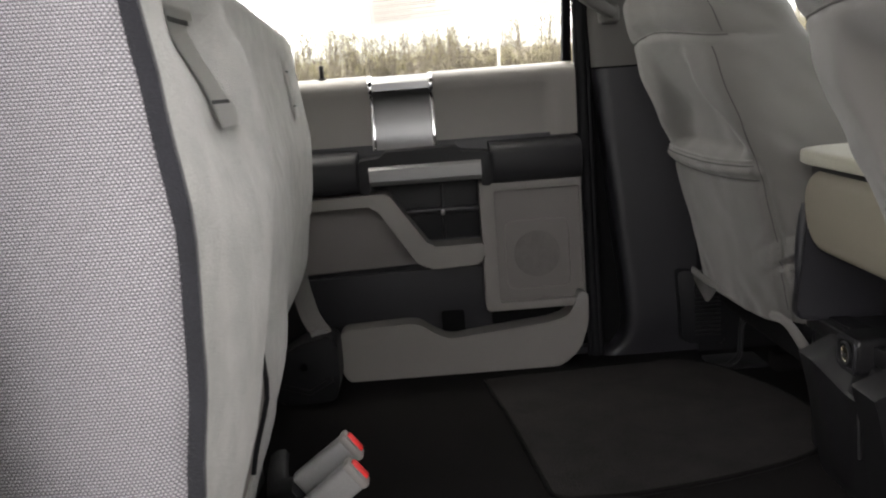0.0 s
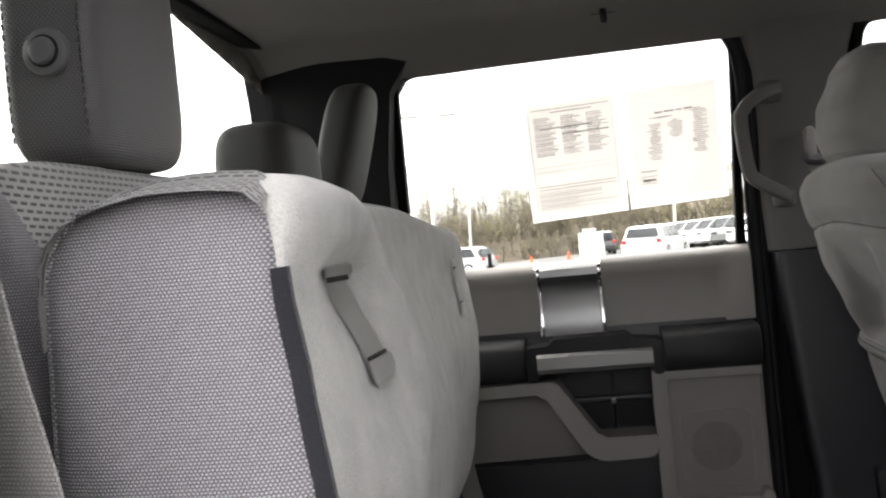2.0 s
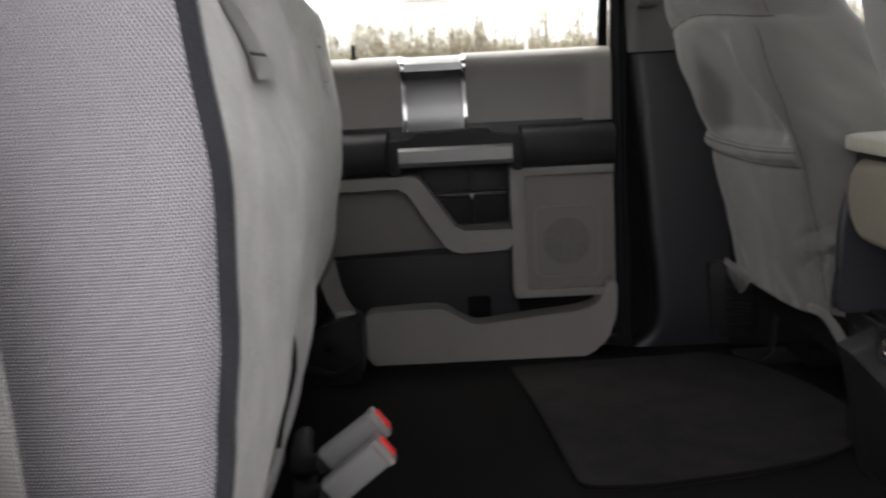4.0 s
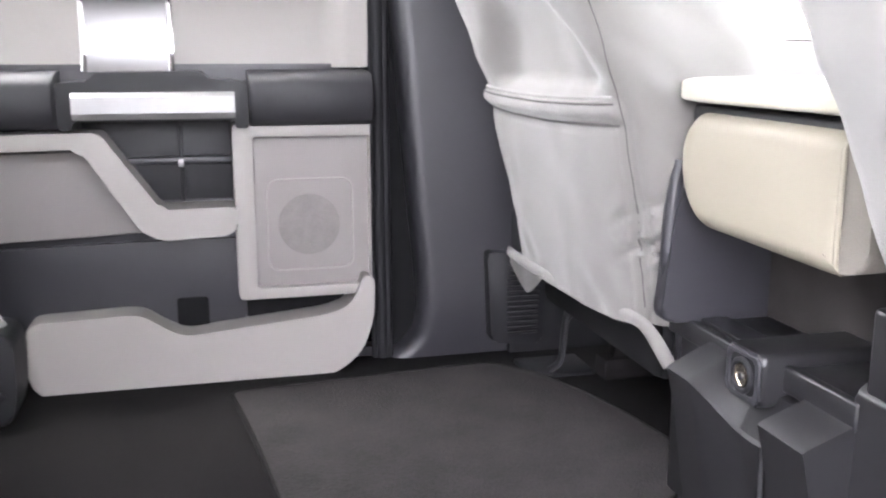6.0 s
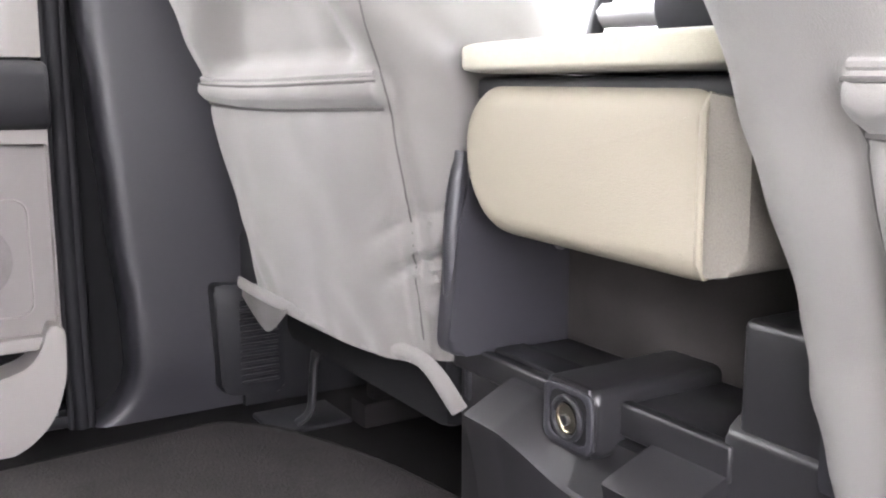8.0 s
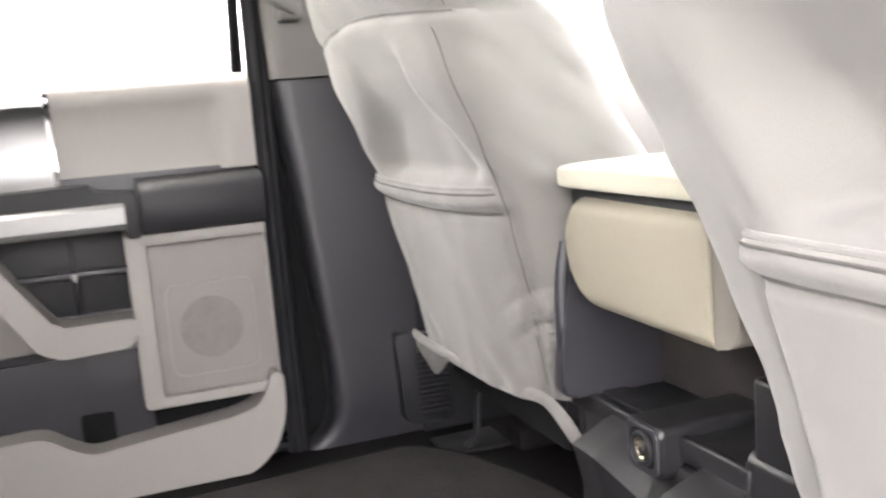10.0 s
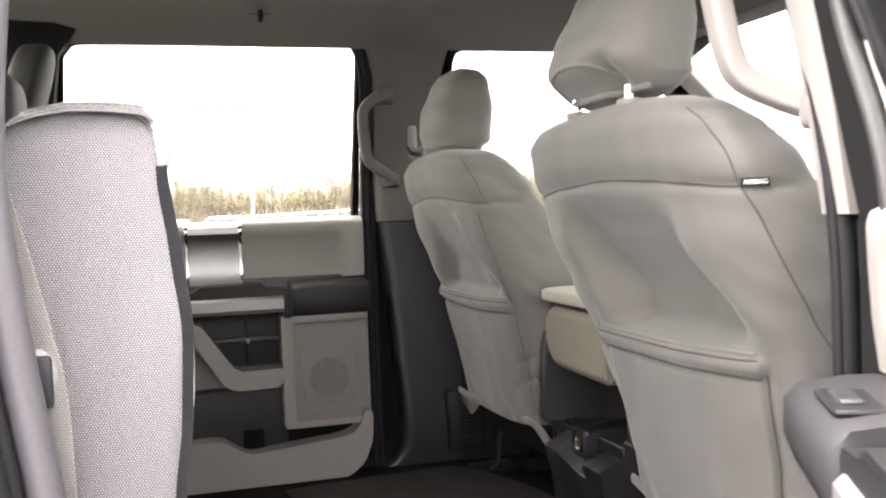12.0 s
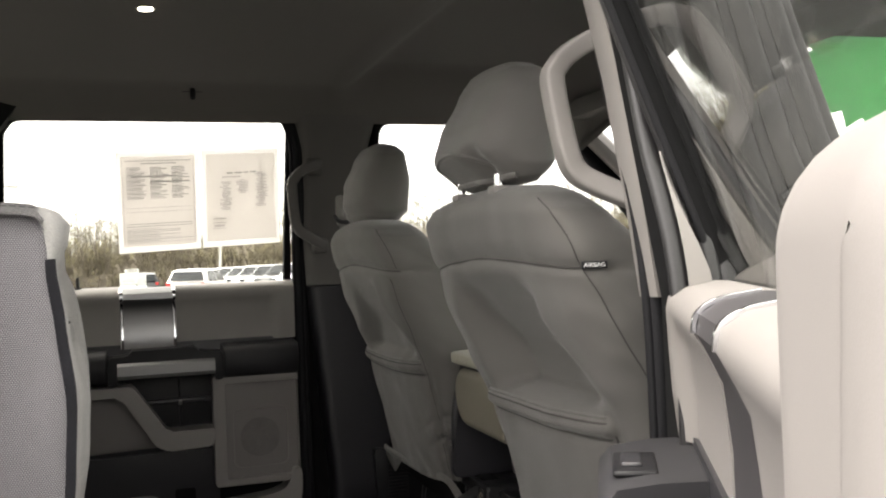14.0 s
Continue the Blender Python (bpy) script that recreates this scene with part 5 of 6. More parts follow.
def rear_headrest(yc, w, z0, z1, x0, x1, button, seams=(), lean=0.0, square=3.4):
    h = thing("rear_headrest", "dark grey vinyl headrest on the rear seat back", "headrest", ((x0 + x1) / 2, yc, z0), group="rear headrests")
    o = Vector(h.location)
    bm = soft_block(x0 - o.x, x1 - o.x, -w / 2, w / 2, 0, z1 - z0, square, 64, 40, top_in=0.10)
    for v in bm.verts:
        up = v.co.z / (z1 - z0)
        v.co.x += lean * (up - 0.5) * (z1 - z0) + (0.012 * up * (1 - (2 * v.co.y / w) ** 2) if lean and v.co.x > 0 else 0)
    body = part("pad", bm, HEADM if button else LEATHER, h, "", 70)
    for xs in seams:
        x = x1 - o.x - (x1 - x0) * xs
        line = []
        for k in range(25):
            z = 0.02 + (z1 - z0 - 0.04) * k / 24
            line.append(Vector((x, -w / 2 * (1 - 0.12 * max(0, 2 * k / 24 - 1)) - 0.0004 + 0.002 * (2 * k / 24 - 1) ** 8, z)))
        for k in range(0, 24):
            a, b2 = line[k], line[k + 1]
            bm = tube([a, a + (b2 - a) * 0.6], 0.0012, 5)
            part("stitch", bm, COVER_SEAM, body)
    if button:
        part("button_ring", cylinder((0.006, -w / 2 - 0.002, 0.088), (0, -1, 0), 0.0190, 0.009, 36, bev=0.003), BUTTON, h, "round release button rim")
        part("button", cylinder((0.006, -w / 2 - 0.007, 0.088), (0, -1, 0), 0.0108, 0.012, 32, bev=0.004), BUTTON, h, "round release button")
        part("button_groove", cylinder((0.006, -w / 2 - 0.0045, 0.088), (0, -1, 0), 0.0130, 0.0072, 32, bev=0.001), DARK, h, "dark groove round the button")
        part("base_block", box(-0.030, 0.020, -0.045, 0.045, -0.022, 0.008, 0.008, 3), DARK, h, "black plastic headrest foot")
    for y in (-0.06, 0.06):
        part("post", cylinder((0, y, -0.015), (0, 0, 1), 0.006, 0.05, 12), DARK, h, "black post")
    return h


BUTTON = pbr("grey_button_plastic", (0.12, 0.118, 0.12), 0.45, bump=0.1)
rear_headrest(-0.506, 0.172, 0.904, 1.14, -0.556, -0.471, True, (0.10, 0.86), square=6.5)
rear_headrest(0.04, 0.22, 0.86, 1.012, -0.612, -0.500, False, square=4.2)
rear_headrest(0.475, 0.20, 0.890, 1.135, -0.592, -0.522, False, lean=0.25, square=3.8)

# near belt with its latch plate
nb = thing("rear_seat_belt", "grey rear seat belt with a bright latch plate", "seat belt")
part("webbing", tube(curve([(-0.53, -0.76, 1.10), (-0.472, -0.79, 0.92), (-0.432, -0.815, 0.82), (-0.418, -0.82, 0.765), (-0.405, -0.82, 0.71), (-0.394, -0.822, 0.66), (-0.385, -0.822, 0.60), (-0.382, -0.82, 0.45), (-0.385, -0.82, 0.30), (-0.38, -0.81, 0.10)], 10), 0.023, 10, up=(0.25, 1, 0), r2=0.0014, square=True), BELT, nb, "", 60)
part("latch_plate", slab(rounded([(-0.430, 0.618), (-0.376, 0.612), (-0.368, 0.640), (-0.380, 0.656), (-0.428, 0.650)], 0.006), -0.822, -0.828, 0.002), SILVER, nb, "bright latch plate")
part("latch_grip", box(-0.390, -0.374, -0.834, -0.824, 0.606, 0.650, 0.004), pbr("blue_black_plastic", (0.008, 0.008, 0.014), 0.55), nb, "dark blue latch grip")

# far belt foot and floor bracket
fb = thing("far_seat_belt", "grey belt end running into a black floor anchor", "seat belt")
part("webbing", tube(curve([(-0.435, 0.745, 0.50), (-0.428, 0.735, 0.36), (-0.405, 0.72, 0.25), (-0.375, 0.705, 0.20)], 8), 0.022, 8, up=(0, 1, 0), r2=0.0014, square=True), BELT, fb, "", 60)
part("anchor", slab(rounded([(-0.372, 0.185), (-0.41, 0.182), (-0.40, 0.212), (-0.365, 0.215)], 0.004), 0.715, 0.695, 0.002), BUCK, fb, "grey anchor sleeve")
br = thing("seat_bracket", "black moulded bracket cover on the carpet", "bracket", (-0.41, 0.70, FLOOR))
part("cover", slab(rounded([(-0.075, 0.0), (0.055, 0.0), (0.066, 0.05), (0.066, 0.135), (0.045, 0.15), (-0.02, 0.135), (-0.085, 0.09)], 0.02), 0.06, -0.035, 0.012, 3), DARK, br, "", 45)
part("bolt", cylinder((-0.01, -0.038, 0.085), (0, -1, 0), 0.009, 0.008, 6), CHROME, br, "bolt head")
part("lever", tube([(-0.06, -0.04, 0.045), (0.0, -0.05, 0.03), (0.05, -0.045, 0.055)], 0.006, 8), DARK, br, "black lever")


def buckle(m):
    b = thing("belt_buckle", "grey seat belt buckle with a red button", "buckle", group="belt buckles")
    part("body", box(-0.040, 0.040, -0.017, 0.017, -0.011, 0.011, 0.005, 3), BUCK, b, "", 45)
    part("rim", box(0.034, 0.044, -0.018, 0.018, -0.012, 0.012, 0.003), TRIM, b, "pale buckle mouth")
    part("button", box(0.038, 0.0475, -0.013, 0.013, -0.008, 0.004, 0.003), RED, b, "red release button")
    part("stalk", tube([(-0.038, 0, 0), (-0.09, 0, -0.06), (-0.11, 0, -0.16), (-0.115, 0, -0.20)], 0.016, 8, up=(0, 1, 0), r2=0.012), DARK, b, "black stalk", 60)
    b.matrix_world = m
    return b


first = buckle(Matrix.Translation((-0.266, -0.245, 0.296)) @ Matrix.Rotation(radians(-36), 4, "Y") @ Matrix.Rotation(radians(90), 4, "X"))
copy_thing(first, Matrix.Translation((-0.257, -0.300, 0.284)) @ Matrix.Rotation(radians(-38), 4, "Y") @ Matrix.Rotation(radians(90), 4, "X"))

# ---------- centre console ----------
con = thing("centre_console", "fold-down centre console with cream cushion and black base", "console", (0.5, 0, FLOOR))
co = Vector((0.5, 0, FLOOR))


def cpart(name, bm, m, label="", parent=None, sharp=40):
    bmesh.ops.translate(bm, vec=-co, verts=bm.verts)
    return part(name, bm, m, parent or con, label, sharp)


def yz_pillow(poly, x0, x1, r):
    bm = pillow(poly, x1, x0, r, 6)
    for v in bm.verts:
        v.co = Vector((v.co.y, v.co.x, v.co.z))
    return bm


def yz_slab(poly, x0, x1, bev, seg=3):
    bm = slab(poly, x1, x0, bev, seg)
    for v in bm.verts:
        v.co = Vector((v.co.y, v.co.x, v.co.z))
    return bm


BINC = pbr("brown_grey_bin_carpet", (0.032, 0.029, 0.028), 1.0, var=0.3, vscale=20, grain=1200, bump=0.6, spec=0.1)
cpart("lid", soft_block(0.458, 0.86, -0.165, 0.187, 0.564, 0.592, 8.0, 64, 20), CREAMC, "pale cloth armrest lid")
cpart("lid_hinge", box(0.486, 0.80, -0.15, 0.170, 0.540, 0.562, 0.006), DARK, "dark hinge gap under the lid")
cush = rounded([(-0.114, 0.424), (0.140, 0.428), (0.178, 0.470), (0.180, 0.525), (0.150, 0.556), (-0.114, 0.554)], [0.026, 0.05, 0.05, 0.03, 0.024, 0.026], 8)
cu = cpart("cushion", yz_pillow(cush, 0.474, 0.74, 0.020), CREAM, "cream vinyl cushion back", sharp=60)
rim = [Vector((0.4775, p[0], p[1])) for p in rounded([(-0.108, 0.434), (-0.108, 0.540)], 0)]
cpart("end_piping", tube([(0.484, -0.107, 0.549), (0.4768, -0.107, 0.538), (0.4764, -0.107, 0.49), (0.4768, -0.107, 0.440), (0.484, -0.107, 0.429)], 0.0030, 8), CREAM, "cream piping", parent=cu)
# end panel in the darker cloth colour, which carries its shade
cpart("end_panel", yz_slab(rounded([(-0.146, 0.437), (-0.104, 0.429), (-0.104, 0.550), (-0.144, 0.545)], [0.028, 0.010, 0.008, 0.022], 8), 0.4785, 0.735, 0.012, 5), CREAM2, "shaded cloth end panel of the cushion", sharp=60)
cpart("side_wall", slab(rounded([(0.470, 0.30), (0.78, 0.30), (0.78, 0.54), (0.56, 0.535), (0.498, 0.49), (0.482, 0.42)], 0.02), 0.214, 0.190, 0.006, 3), CHAR, "charcoal side wall")
cpart("side_edge", tube(curve([(0.492, 0.202, 0.495), (0.484, 0.202, 0.44), (0.482, 0.203, 0.38), (0.488, 0.207, 0.335), (0.498, 0.212, 0.306)], 6), 0.009, 10), CHAR, "rounded wall edge", sharp=60)
cpart("wall_screw", cylinder((0.60, 0.188, 0.40), (0, -1, 0), 0.006, 0.006, 10), SILVER, "small screw head")
cpart("side_wall", slab(rounded([(0.50, 0.30), (0.78, 0.30), (0.78, 0.54), (0.56, 0.535), (0.52, 0.49), (0.50, 0.42)], 0.02), -0.190, -0.214, 0.006, 3), CHAR)
cpart("bin_back", box(0.612, 0.632, -0.19, 0.19, 0.30, 0.54, 0.003), BINC, "dark carpet-lined bin back")


def base_ring(y):
    """Section of the stepped base at y: foot, riser, sloping step top and the wall behind it; hollowed under the socket."""
    v = smooth01(0.090, 0.010, y) * smooth01(-0.049, -0.042, y)
    fx = 0.450 + 0.024 * v
    fz = 0.270 - 0.036 * v + 0.004 * smooth01(0.0, -0.05, y)
    back = 0.290 - 0.010 * v
    return [(0.492, FLOOR), (0.484, FLOOR + 0.02), (fx + 0.014, fz - 0.06), (fx + 0.003, fz - 0.010), (fx + 0.001, fz - 0.003), (fx + 0.005, fz), (0.497, back), (0.502, back + 0.002), (0.95, back + 0.002), (0.95, FLOOR)]


ys = [-0.120 + 0.254 * k / 100 for k in range(101)]
cpart("step", loft([[(p[0], y, p[1]) for p in base_ring(y)] for y in ys]), STEP, "black moulded step with a hollow under the socket", sharp=30)
cpart("step_rib", tube([(0.474, -0.026, 0.236), (0.474, -0.027, 0.15)], 0.004, 8), STEP, "moulded rib under the hollow")
cpart("base", box(0.512, 0.95, -0.200, 0.236, FLOOR, 0.290, 0.006), STEP, "black moulded console base")
cpart("shelf", box(0.516, 0.616, -0.128, 0.238, 0.291, 0.299, 0.003), STEP, "black ribbed shelf")
cpart("shelf_lip", box(0.507, 0.519, 0.058, 0.240, 0.276, 0.3015, 0.003, 3), STEP, "raised front lip of the shelf")
cpart("shelf_pad", box(0.524, 0.560, 0.066, 0.205, 0.298, 0.3035, 0.002), DARK, "inlaid strip on the shelf")
cpart("shelf_lip", box(0.500, 0.512, -0.122, -0.012, 0.286, 0.3135, 0.003, 3), STEP)
cpart("shelf_block", box(0.510, 0.616, -0.122, -0.012, 0.290, 0.3105, 0.003), STEP, "raised end of the shelf")
sb = cpart("socket_box", yz_slab(rounded([(-0.014, 0.268), (0.052, 0.268), (0.052, 0.324), (-0.014, 0.324)], 0.010), 0.476, 0.614, 0.007, 4), STEP, "black socket housing")
face_o = rounded([(-0.011, 0.271), (0.049, 0.271), (0.049, 0.321), (-0.011, 0.321)], 0.010)
face_i = rounded([(-0.004, 0.2765), (0.042, 0.2765), (0.042, 0.3155), (-0.004, 0.3155)], 0.010)
bm = ring_slab(face_o, face_i, 0.482, 0.4735, 0.002)
for v in bm.verts:
    v.co = Vector((v.co.y, v.co.x, v.co.z))
cpart("socket_frame", bm, CHAR, "raised frame of the socket", parent=sb)
cpart("socket_face", yz_slab(face_i, 0.4752, 0.480, 0.001, 1), BLACKHOLE, parent=sb)
ringpts = [Vector((0.4742, 0.019 + 0.0165 * math.cos(a), 0.295 + 0.0165 * math.sin(a))) for a in [2 * math.pi * k / 32 for k in range(32)]]
cpart("socket_ring", tube(ringpts, 0.0030, 8, up=(1, 0, 0), cyclic=True), DARK, parent=sb)
barrel = [[(x, 0.019 + rr * math.cos(a), 0.295 + rr * math.sin(a)) for a in [2 * math.pi * k / 28 for k in range(28)]] for x, rr in ((0.4746, 0.0128), (0.4726, 0.0126), (0.4726, 0.0112), (0.4746, 0.0108))]
cpart("socket_barrel", loft(barrel, caps=False), BRASS, "bright power socket rim", parent=sb)
cpart("socket_floor", cylinder((0.4750, 0.019, 0.295), (-1, 0, 0), 0.0110, 0.0016, 24), BRASS, "bright socket floor", parent=sb)
cpart("socket_contact", cylinder((0.4735, 0.021, 0.293), (-1, 0, 0), 0.0045, 0.003, 14, bev=0.001), STEP, "dark centre contact", parent=sb)
cpart("rail_foot", slab(rounded([(0.498, 0.10), (0.95, 0.10), (0.95, 0.335), (0.522, 0.335), (0.504, 0.322)], 0.004), -0.114, -0.206, 0.005, 3, True), STEP, "black ledge of the side rail")
cpart("trim_rail", box(0.508, 0.95, -0.200, -0.120, 0.30, 0.402, 0.006, 3), STEP, "black side rail")
cpart("wall_clip", box(0.494, 0.508, 0.206, 0.226, 0.302, 0.326, 0.004, 3), CHAR, "grey moulded clip at the wall foot")

# ---------- floor mat, vent, small floor parts ----------
mt = thing("floor_mat", "dark grey carpet floor mat lying on the carpet", "floor mat", (0.25, 0.45, FLOOR))
mat_pts = [(-0.03, 0.72), (0.002, 0.50), (0.042, 0.095), (0.145, 0.086), (0.33, 0.122), (0.48, 0.176), (0.565, 0.25), (0.592, 0.33), (0.564, 0.51), (0.50, 0.68), (0.43, 0.76)]
out = rounded([(x - 0.25, y - 0.45) for x, y in mat_pts], [0.02, 0.1, 0.03, 0.05, 0.1, 0.06, 0.05, 0.05, 0.08, 0.08, 0.03], 6)
bm = slab(out, 0.0, 0.008, 0.004)
for v in bm.verts:
    v.co = Vector((v.co.x, v.co.z, v.co.y))
part("mat_surface", bm, MATC, mt, "", 60)
edge = [Vector((p[0], p[1], 0.006)) for p in out]
part("binding", tube(edge, 0.004, 8, cyclic=True), CARPET, mt, "black bound edge", 60)
vt = thing("floor_vent", "black ribbed vent panel at the pillar foot", "vent", (0.492, 0.805, FLOOR))
part("frame", slab(rounded([(-0.045, 0.03), (0.055, 0.02), (0.055, 0.19), (-0.055, 0.205)], 0.015), 0.03, -0.004, 0.005), DARK, vt)
for k in range(14):
    part("rib", box(-0.015, 0.045, -0.010, -0.002, 0.045 + k * 0.0098, 0.049 + k * 0.0098, 0.0015, 1), DARK, vt)
bk = thing("floor_bracket", "black pressed bracket screwed to the floor", "bracket", (0.54, 0.72, FLOOR))
part("plate", box(-0.06, 0.06, -0.05, 0.05, 0.0, 0.008, 0.003), DARK, bk)
part("arm", tube(curve([(-0.02, -0.03, 0.008), (0.0, -0.035, 0.03), (0.01, -0.03, 0.10), (0.04, -0.02, 0.13)], 6), 0.012, 8, r2=0.006), DARK, bk, "", 60)

# ---------- overhead ----------
dl = thing("dome_lamp", "small lit dome lamp in the headliner", "lamp", (-0.162, -0.008, 1.298))
part("housing", soft_block(-0.075, 0.075, -0.055, 0.055, -0.014, 0.010, 4.0), LINER, dl, "", 60)
em = bpy.data.materials.new("lamp_glow")
em.use_nodes = True
em.node_tree.nodes["Principled BSDF"].inputs["Emission Color"].default_value = (1, 0.95, 0.88, 1)
em.node_tree.nodes["Principled BSDF"].inputs["Emission Strength"].default_value = 14
part("bulb_lens", cylinder((0, 0.0, -0.015), (0, 0, 1), 0.012, 0.006, 20, bev=0.002), em, dl, "glowing white lens")
part("lens_rim", tube([Vector((0.016 * math.cos(a), 0.016 * math.sin(a), -0.014)) for a in [2 * math.pi * k / 24 for k in range(24)]], 0.003, 6, cyclic=True), LINER, dl)
hk = thing("coat_hook", "dark plastic coat hook under the roof edge", "hook", (-0.042, 0.66, 1.266))
part("plate", box(-0.030, 0.030, -0.014, 0.02, -0.014, 0.016, 0.005), DARK, hk)
part("hook", tube(curve([(-0.0, -0.010, 0.0), (0.0, -0.022, -0.010), (0.0, -0.026, -0.022), (0.0, -0.018, -0.030)], 5), 0.007, 8), DARK, hk)


# ---------- papers in the window ----------
def paper_mat(name, glow):
    m = pbr(name, (0.75, 0.74, 0.73), 0.9, var=0.03, grain=200, bump=0.05)
    n, l = m.node_tree.nodes, m.node_tree.links
    t = n.new("ShaderNodeBsdfTranslucent")
    t.inputs["Color"].default_value = (glow, glow * 0.98, glow * 0.965, 1)
    mx = n.new("ShaderNodeMixShader")
    mx.inputs[0].default_value = 0.9
    l.new(n["Principled BSDF"].outputs[0], mx.inputs[1])
    l.new(t.outputs[0], mx.inputs[2])
    l.new(mx.outputs[0], n["Material Output"].inputs["Surface"])
    return m


SHEET = paper_mat("backlit_paper", 0.92)


def window_sheet(corners, rows, label):
    """A printed sheet in a clear pouch, flat on the glass; rows of bars stand for print: (u0, u1, v, height, faint)."""
    s = thing("window_sheet", label, "paper", group="window sheets")
    tl, tr, br, bl = [Vector(c) for c in corners]

    def at(u, v, off):
        q = tl * (1 - u) * (1 - v) + tr * u * (1 - v) + br * u * v + bl * (1 - u) * v
        return Vector((q.x, glass_y(q.y) - 0.006 - off, q.y))

    def quad(bm, u0, u1, v0, v1, off, th):
        vs = [bm.verts.new(at(u, v, o)) for o in (off, off + th) for u, v in ((u0, v0), (u1, v0), (u1, v1), (u0, v1))]
        for f in ((0, 1, 2, 3), (7, 6, 5, 4), (0, 4, 5, 1), (1, 5, 6, 2), (2, 6, 7, 3), (3, 7, 4, 0)):
            bm.faces.new([vs[k] for k in f])

    bm = bmesh.new()
    quad(bm, 0, 1, 0, 1, 0.0, 0.0006)
    part("pouch", bm, POUCHT, s, "clear plastic pouch")
    bm = bmesh.new()
    quad(bm, 0.055, 0.945, 0.045, 0.940, 0.0008, 0.0004)
    part("sheet", bm, SHEET, s)
    for faint, m, nm in ((0, INK, "print"), (1, INKL, "faint_print")):
        bm = bmesh.new()
        for u0, u1, v, h, fnt in rows:
            if fnt == faint:
                quad(bm, u0, u1, v, v + h, 0.0013, 0.0003)
        if len(bm.verts):
            tagged(part(nm, bm, m, s, "grey printed lines"), kind="stuff")
        else:
            bm.free()
    return s


POUCHT = paper_mat("milky_pouch", 0.74)
random.seed(4)
r1 = [(0.10, 0.90, 0.085, 0.006, 0), (0.30, 0.72, 0.11, 0.008, 0)]
for u0, u1 in ((0.12, 0.36), (0.40, 0.62), (0.66, 0.88)):
    for k in range(22):
        r1.append((u0, u0 + (u1 - u0) * random.uniform(0.55, 1.0), 0.15 + k * 0.0145, 0.006, 0 if random.random() < 0.65 else 1))
r1 += [(0.18, 0.72, 0.235, 0.012, 0), (0.40, 0.88, 0.29, 0.012, 0), (0.10, 0.90, 0.55, 0.004, 1), (0.10, 0.90, 0.59, 0.004, 1), (0.10, 0.90, 0.71, 0.006, 0), (0.10, 0.90, 0.735, 0.006, 0)]
for k in range(10):
    r1.append((0.10, random.choice((0.5, 0.75, 0.9)), 0.76 + k * 0.0155, 0.005, 0 if k % 3 else 1))
r1 += [(0.07, 0.075, 0.08, 0.83, 1), (0.925, 0.93, 0.08, 0.83, 1)]
r2 = [(0.32, 0.40, 0.235, 0.012, 0), (0.42, 0.52, 0.233, 0.012, 0), (0.54, 0.60, 0.231, 0.012, 0), (0.62, 0.70, 0.229, 0.012, 0), (0.26, 0.50, 0.275, 0.010, 1)]
for u0, u1, v0, k1 in ((0.22, 0.38, 0.33, 18), (0.44, 0.60, 0.31, 9), (0.68, 0.86, 0.24, 22)):
    for k in range(k1):
        r2.append((u0 + 0.06 * random.random(), u0 + (u1 - u0) * random.uniform(0.6, 1.0), v0 + k * 0.0165, 0.007, 1))
r2 += [(0.14, 0.30, 0.70, 0.012, 1), (0.13, 0.30, 0.745, 0.008, 1), (0.15, 0.28, 0.77, 0.02, 1), (0.13, 0.30, 0.805, 0.006, 1)]
window_sheet([(-0.2365, 1.115), (-0.022, 1.120), (-0.018, 0.857), (-0.235, 0.848)], r1, "printed sheet in a plastic pouch on the window")
window_sheet([(-0.0155, 1.122), (0.193, 1.127), (0.202, 0.867), (-0.0125, 0.858)], r2, "faded printed sheet in a pouch on the window")

# green cut-out sign behind the windscreen
gs = thing("green_sign", "green starburst sales sign stuck on the windscreen", "sign", (1.12, -0.42, 1.12))
pts = []
for k in range(36):
    a = 2 * math.pi * k / 36
    rr = 0.15 if k % 2 else 0.115
    pts.append((rr * math.cos(a) * 1.3, rr * math.sin(a) * 0.8))
bm = slab(pts, 0.0, 0.002, 0)
for v in bm.verts:
    v.co = Vector((v.co.y - v.co.z * 0.55, v.co.x, v.co.z))
GREEN = pbr("green_card", (0.20, 0.55, 0.27), 0.6, bump=0, var=0.05)
gn, gl = GREEN.node_tree.nodes, GREEN.node_tree.links
gt = gn.new("ShaderNodeBsdfTranslucent")
gt.inputs["Color"].default_value = (0.30, 0.70, 0.38, 1)
gm = gn.new("ShaderNodeMixShader")
gm.inputs[0].default_value = 0.7
gl.new(gn["Principled BSDF"].outputs[0], gm.inputs[1])
gl.new(gt.outputs[0], gm.inputs[2])
gl.new(gm.outputs[0], gn["Material Output"].inputs["Surface"])
part("card", bm, GREEN, gs)


# ---------- outside ----------
ASPH = pbr("asphalt", (0.095, 0.094, 0.092), 0.9, var=0.25, vscale=0.6, grain=40, bump=0.4)
GRASS = pbr("dry_grass_bank", (0.075, 0.06, 0.043), 1.0, var=0.4, vscale=0.5, grain=6, bump=0.6)
BARK = pbr("bare_twigs", (0.115, 0.097, 0.075), 0.95, var=0.3, bump=0)
TWIG = pbr("yellowed_leaves", (0.155, 0.14, 0.072), 0.9, var=0.4, vscale=0.4, bump=0)
bm = bmesh.new()
N = 24
for i in range(N + 1):
    for j in range(N + 1):
        x = math.copysign(abs(2 * i / N - 1) ** 3, 2 * i / N - 1) * 900
        y = math.copysign(abs(2 * j / N - 1) ** 3, 2 * j / N - 1) * 900
        bm.verts.new((x, y, ground_z(max(-70, min(70, x)), y)))
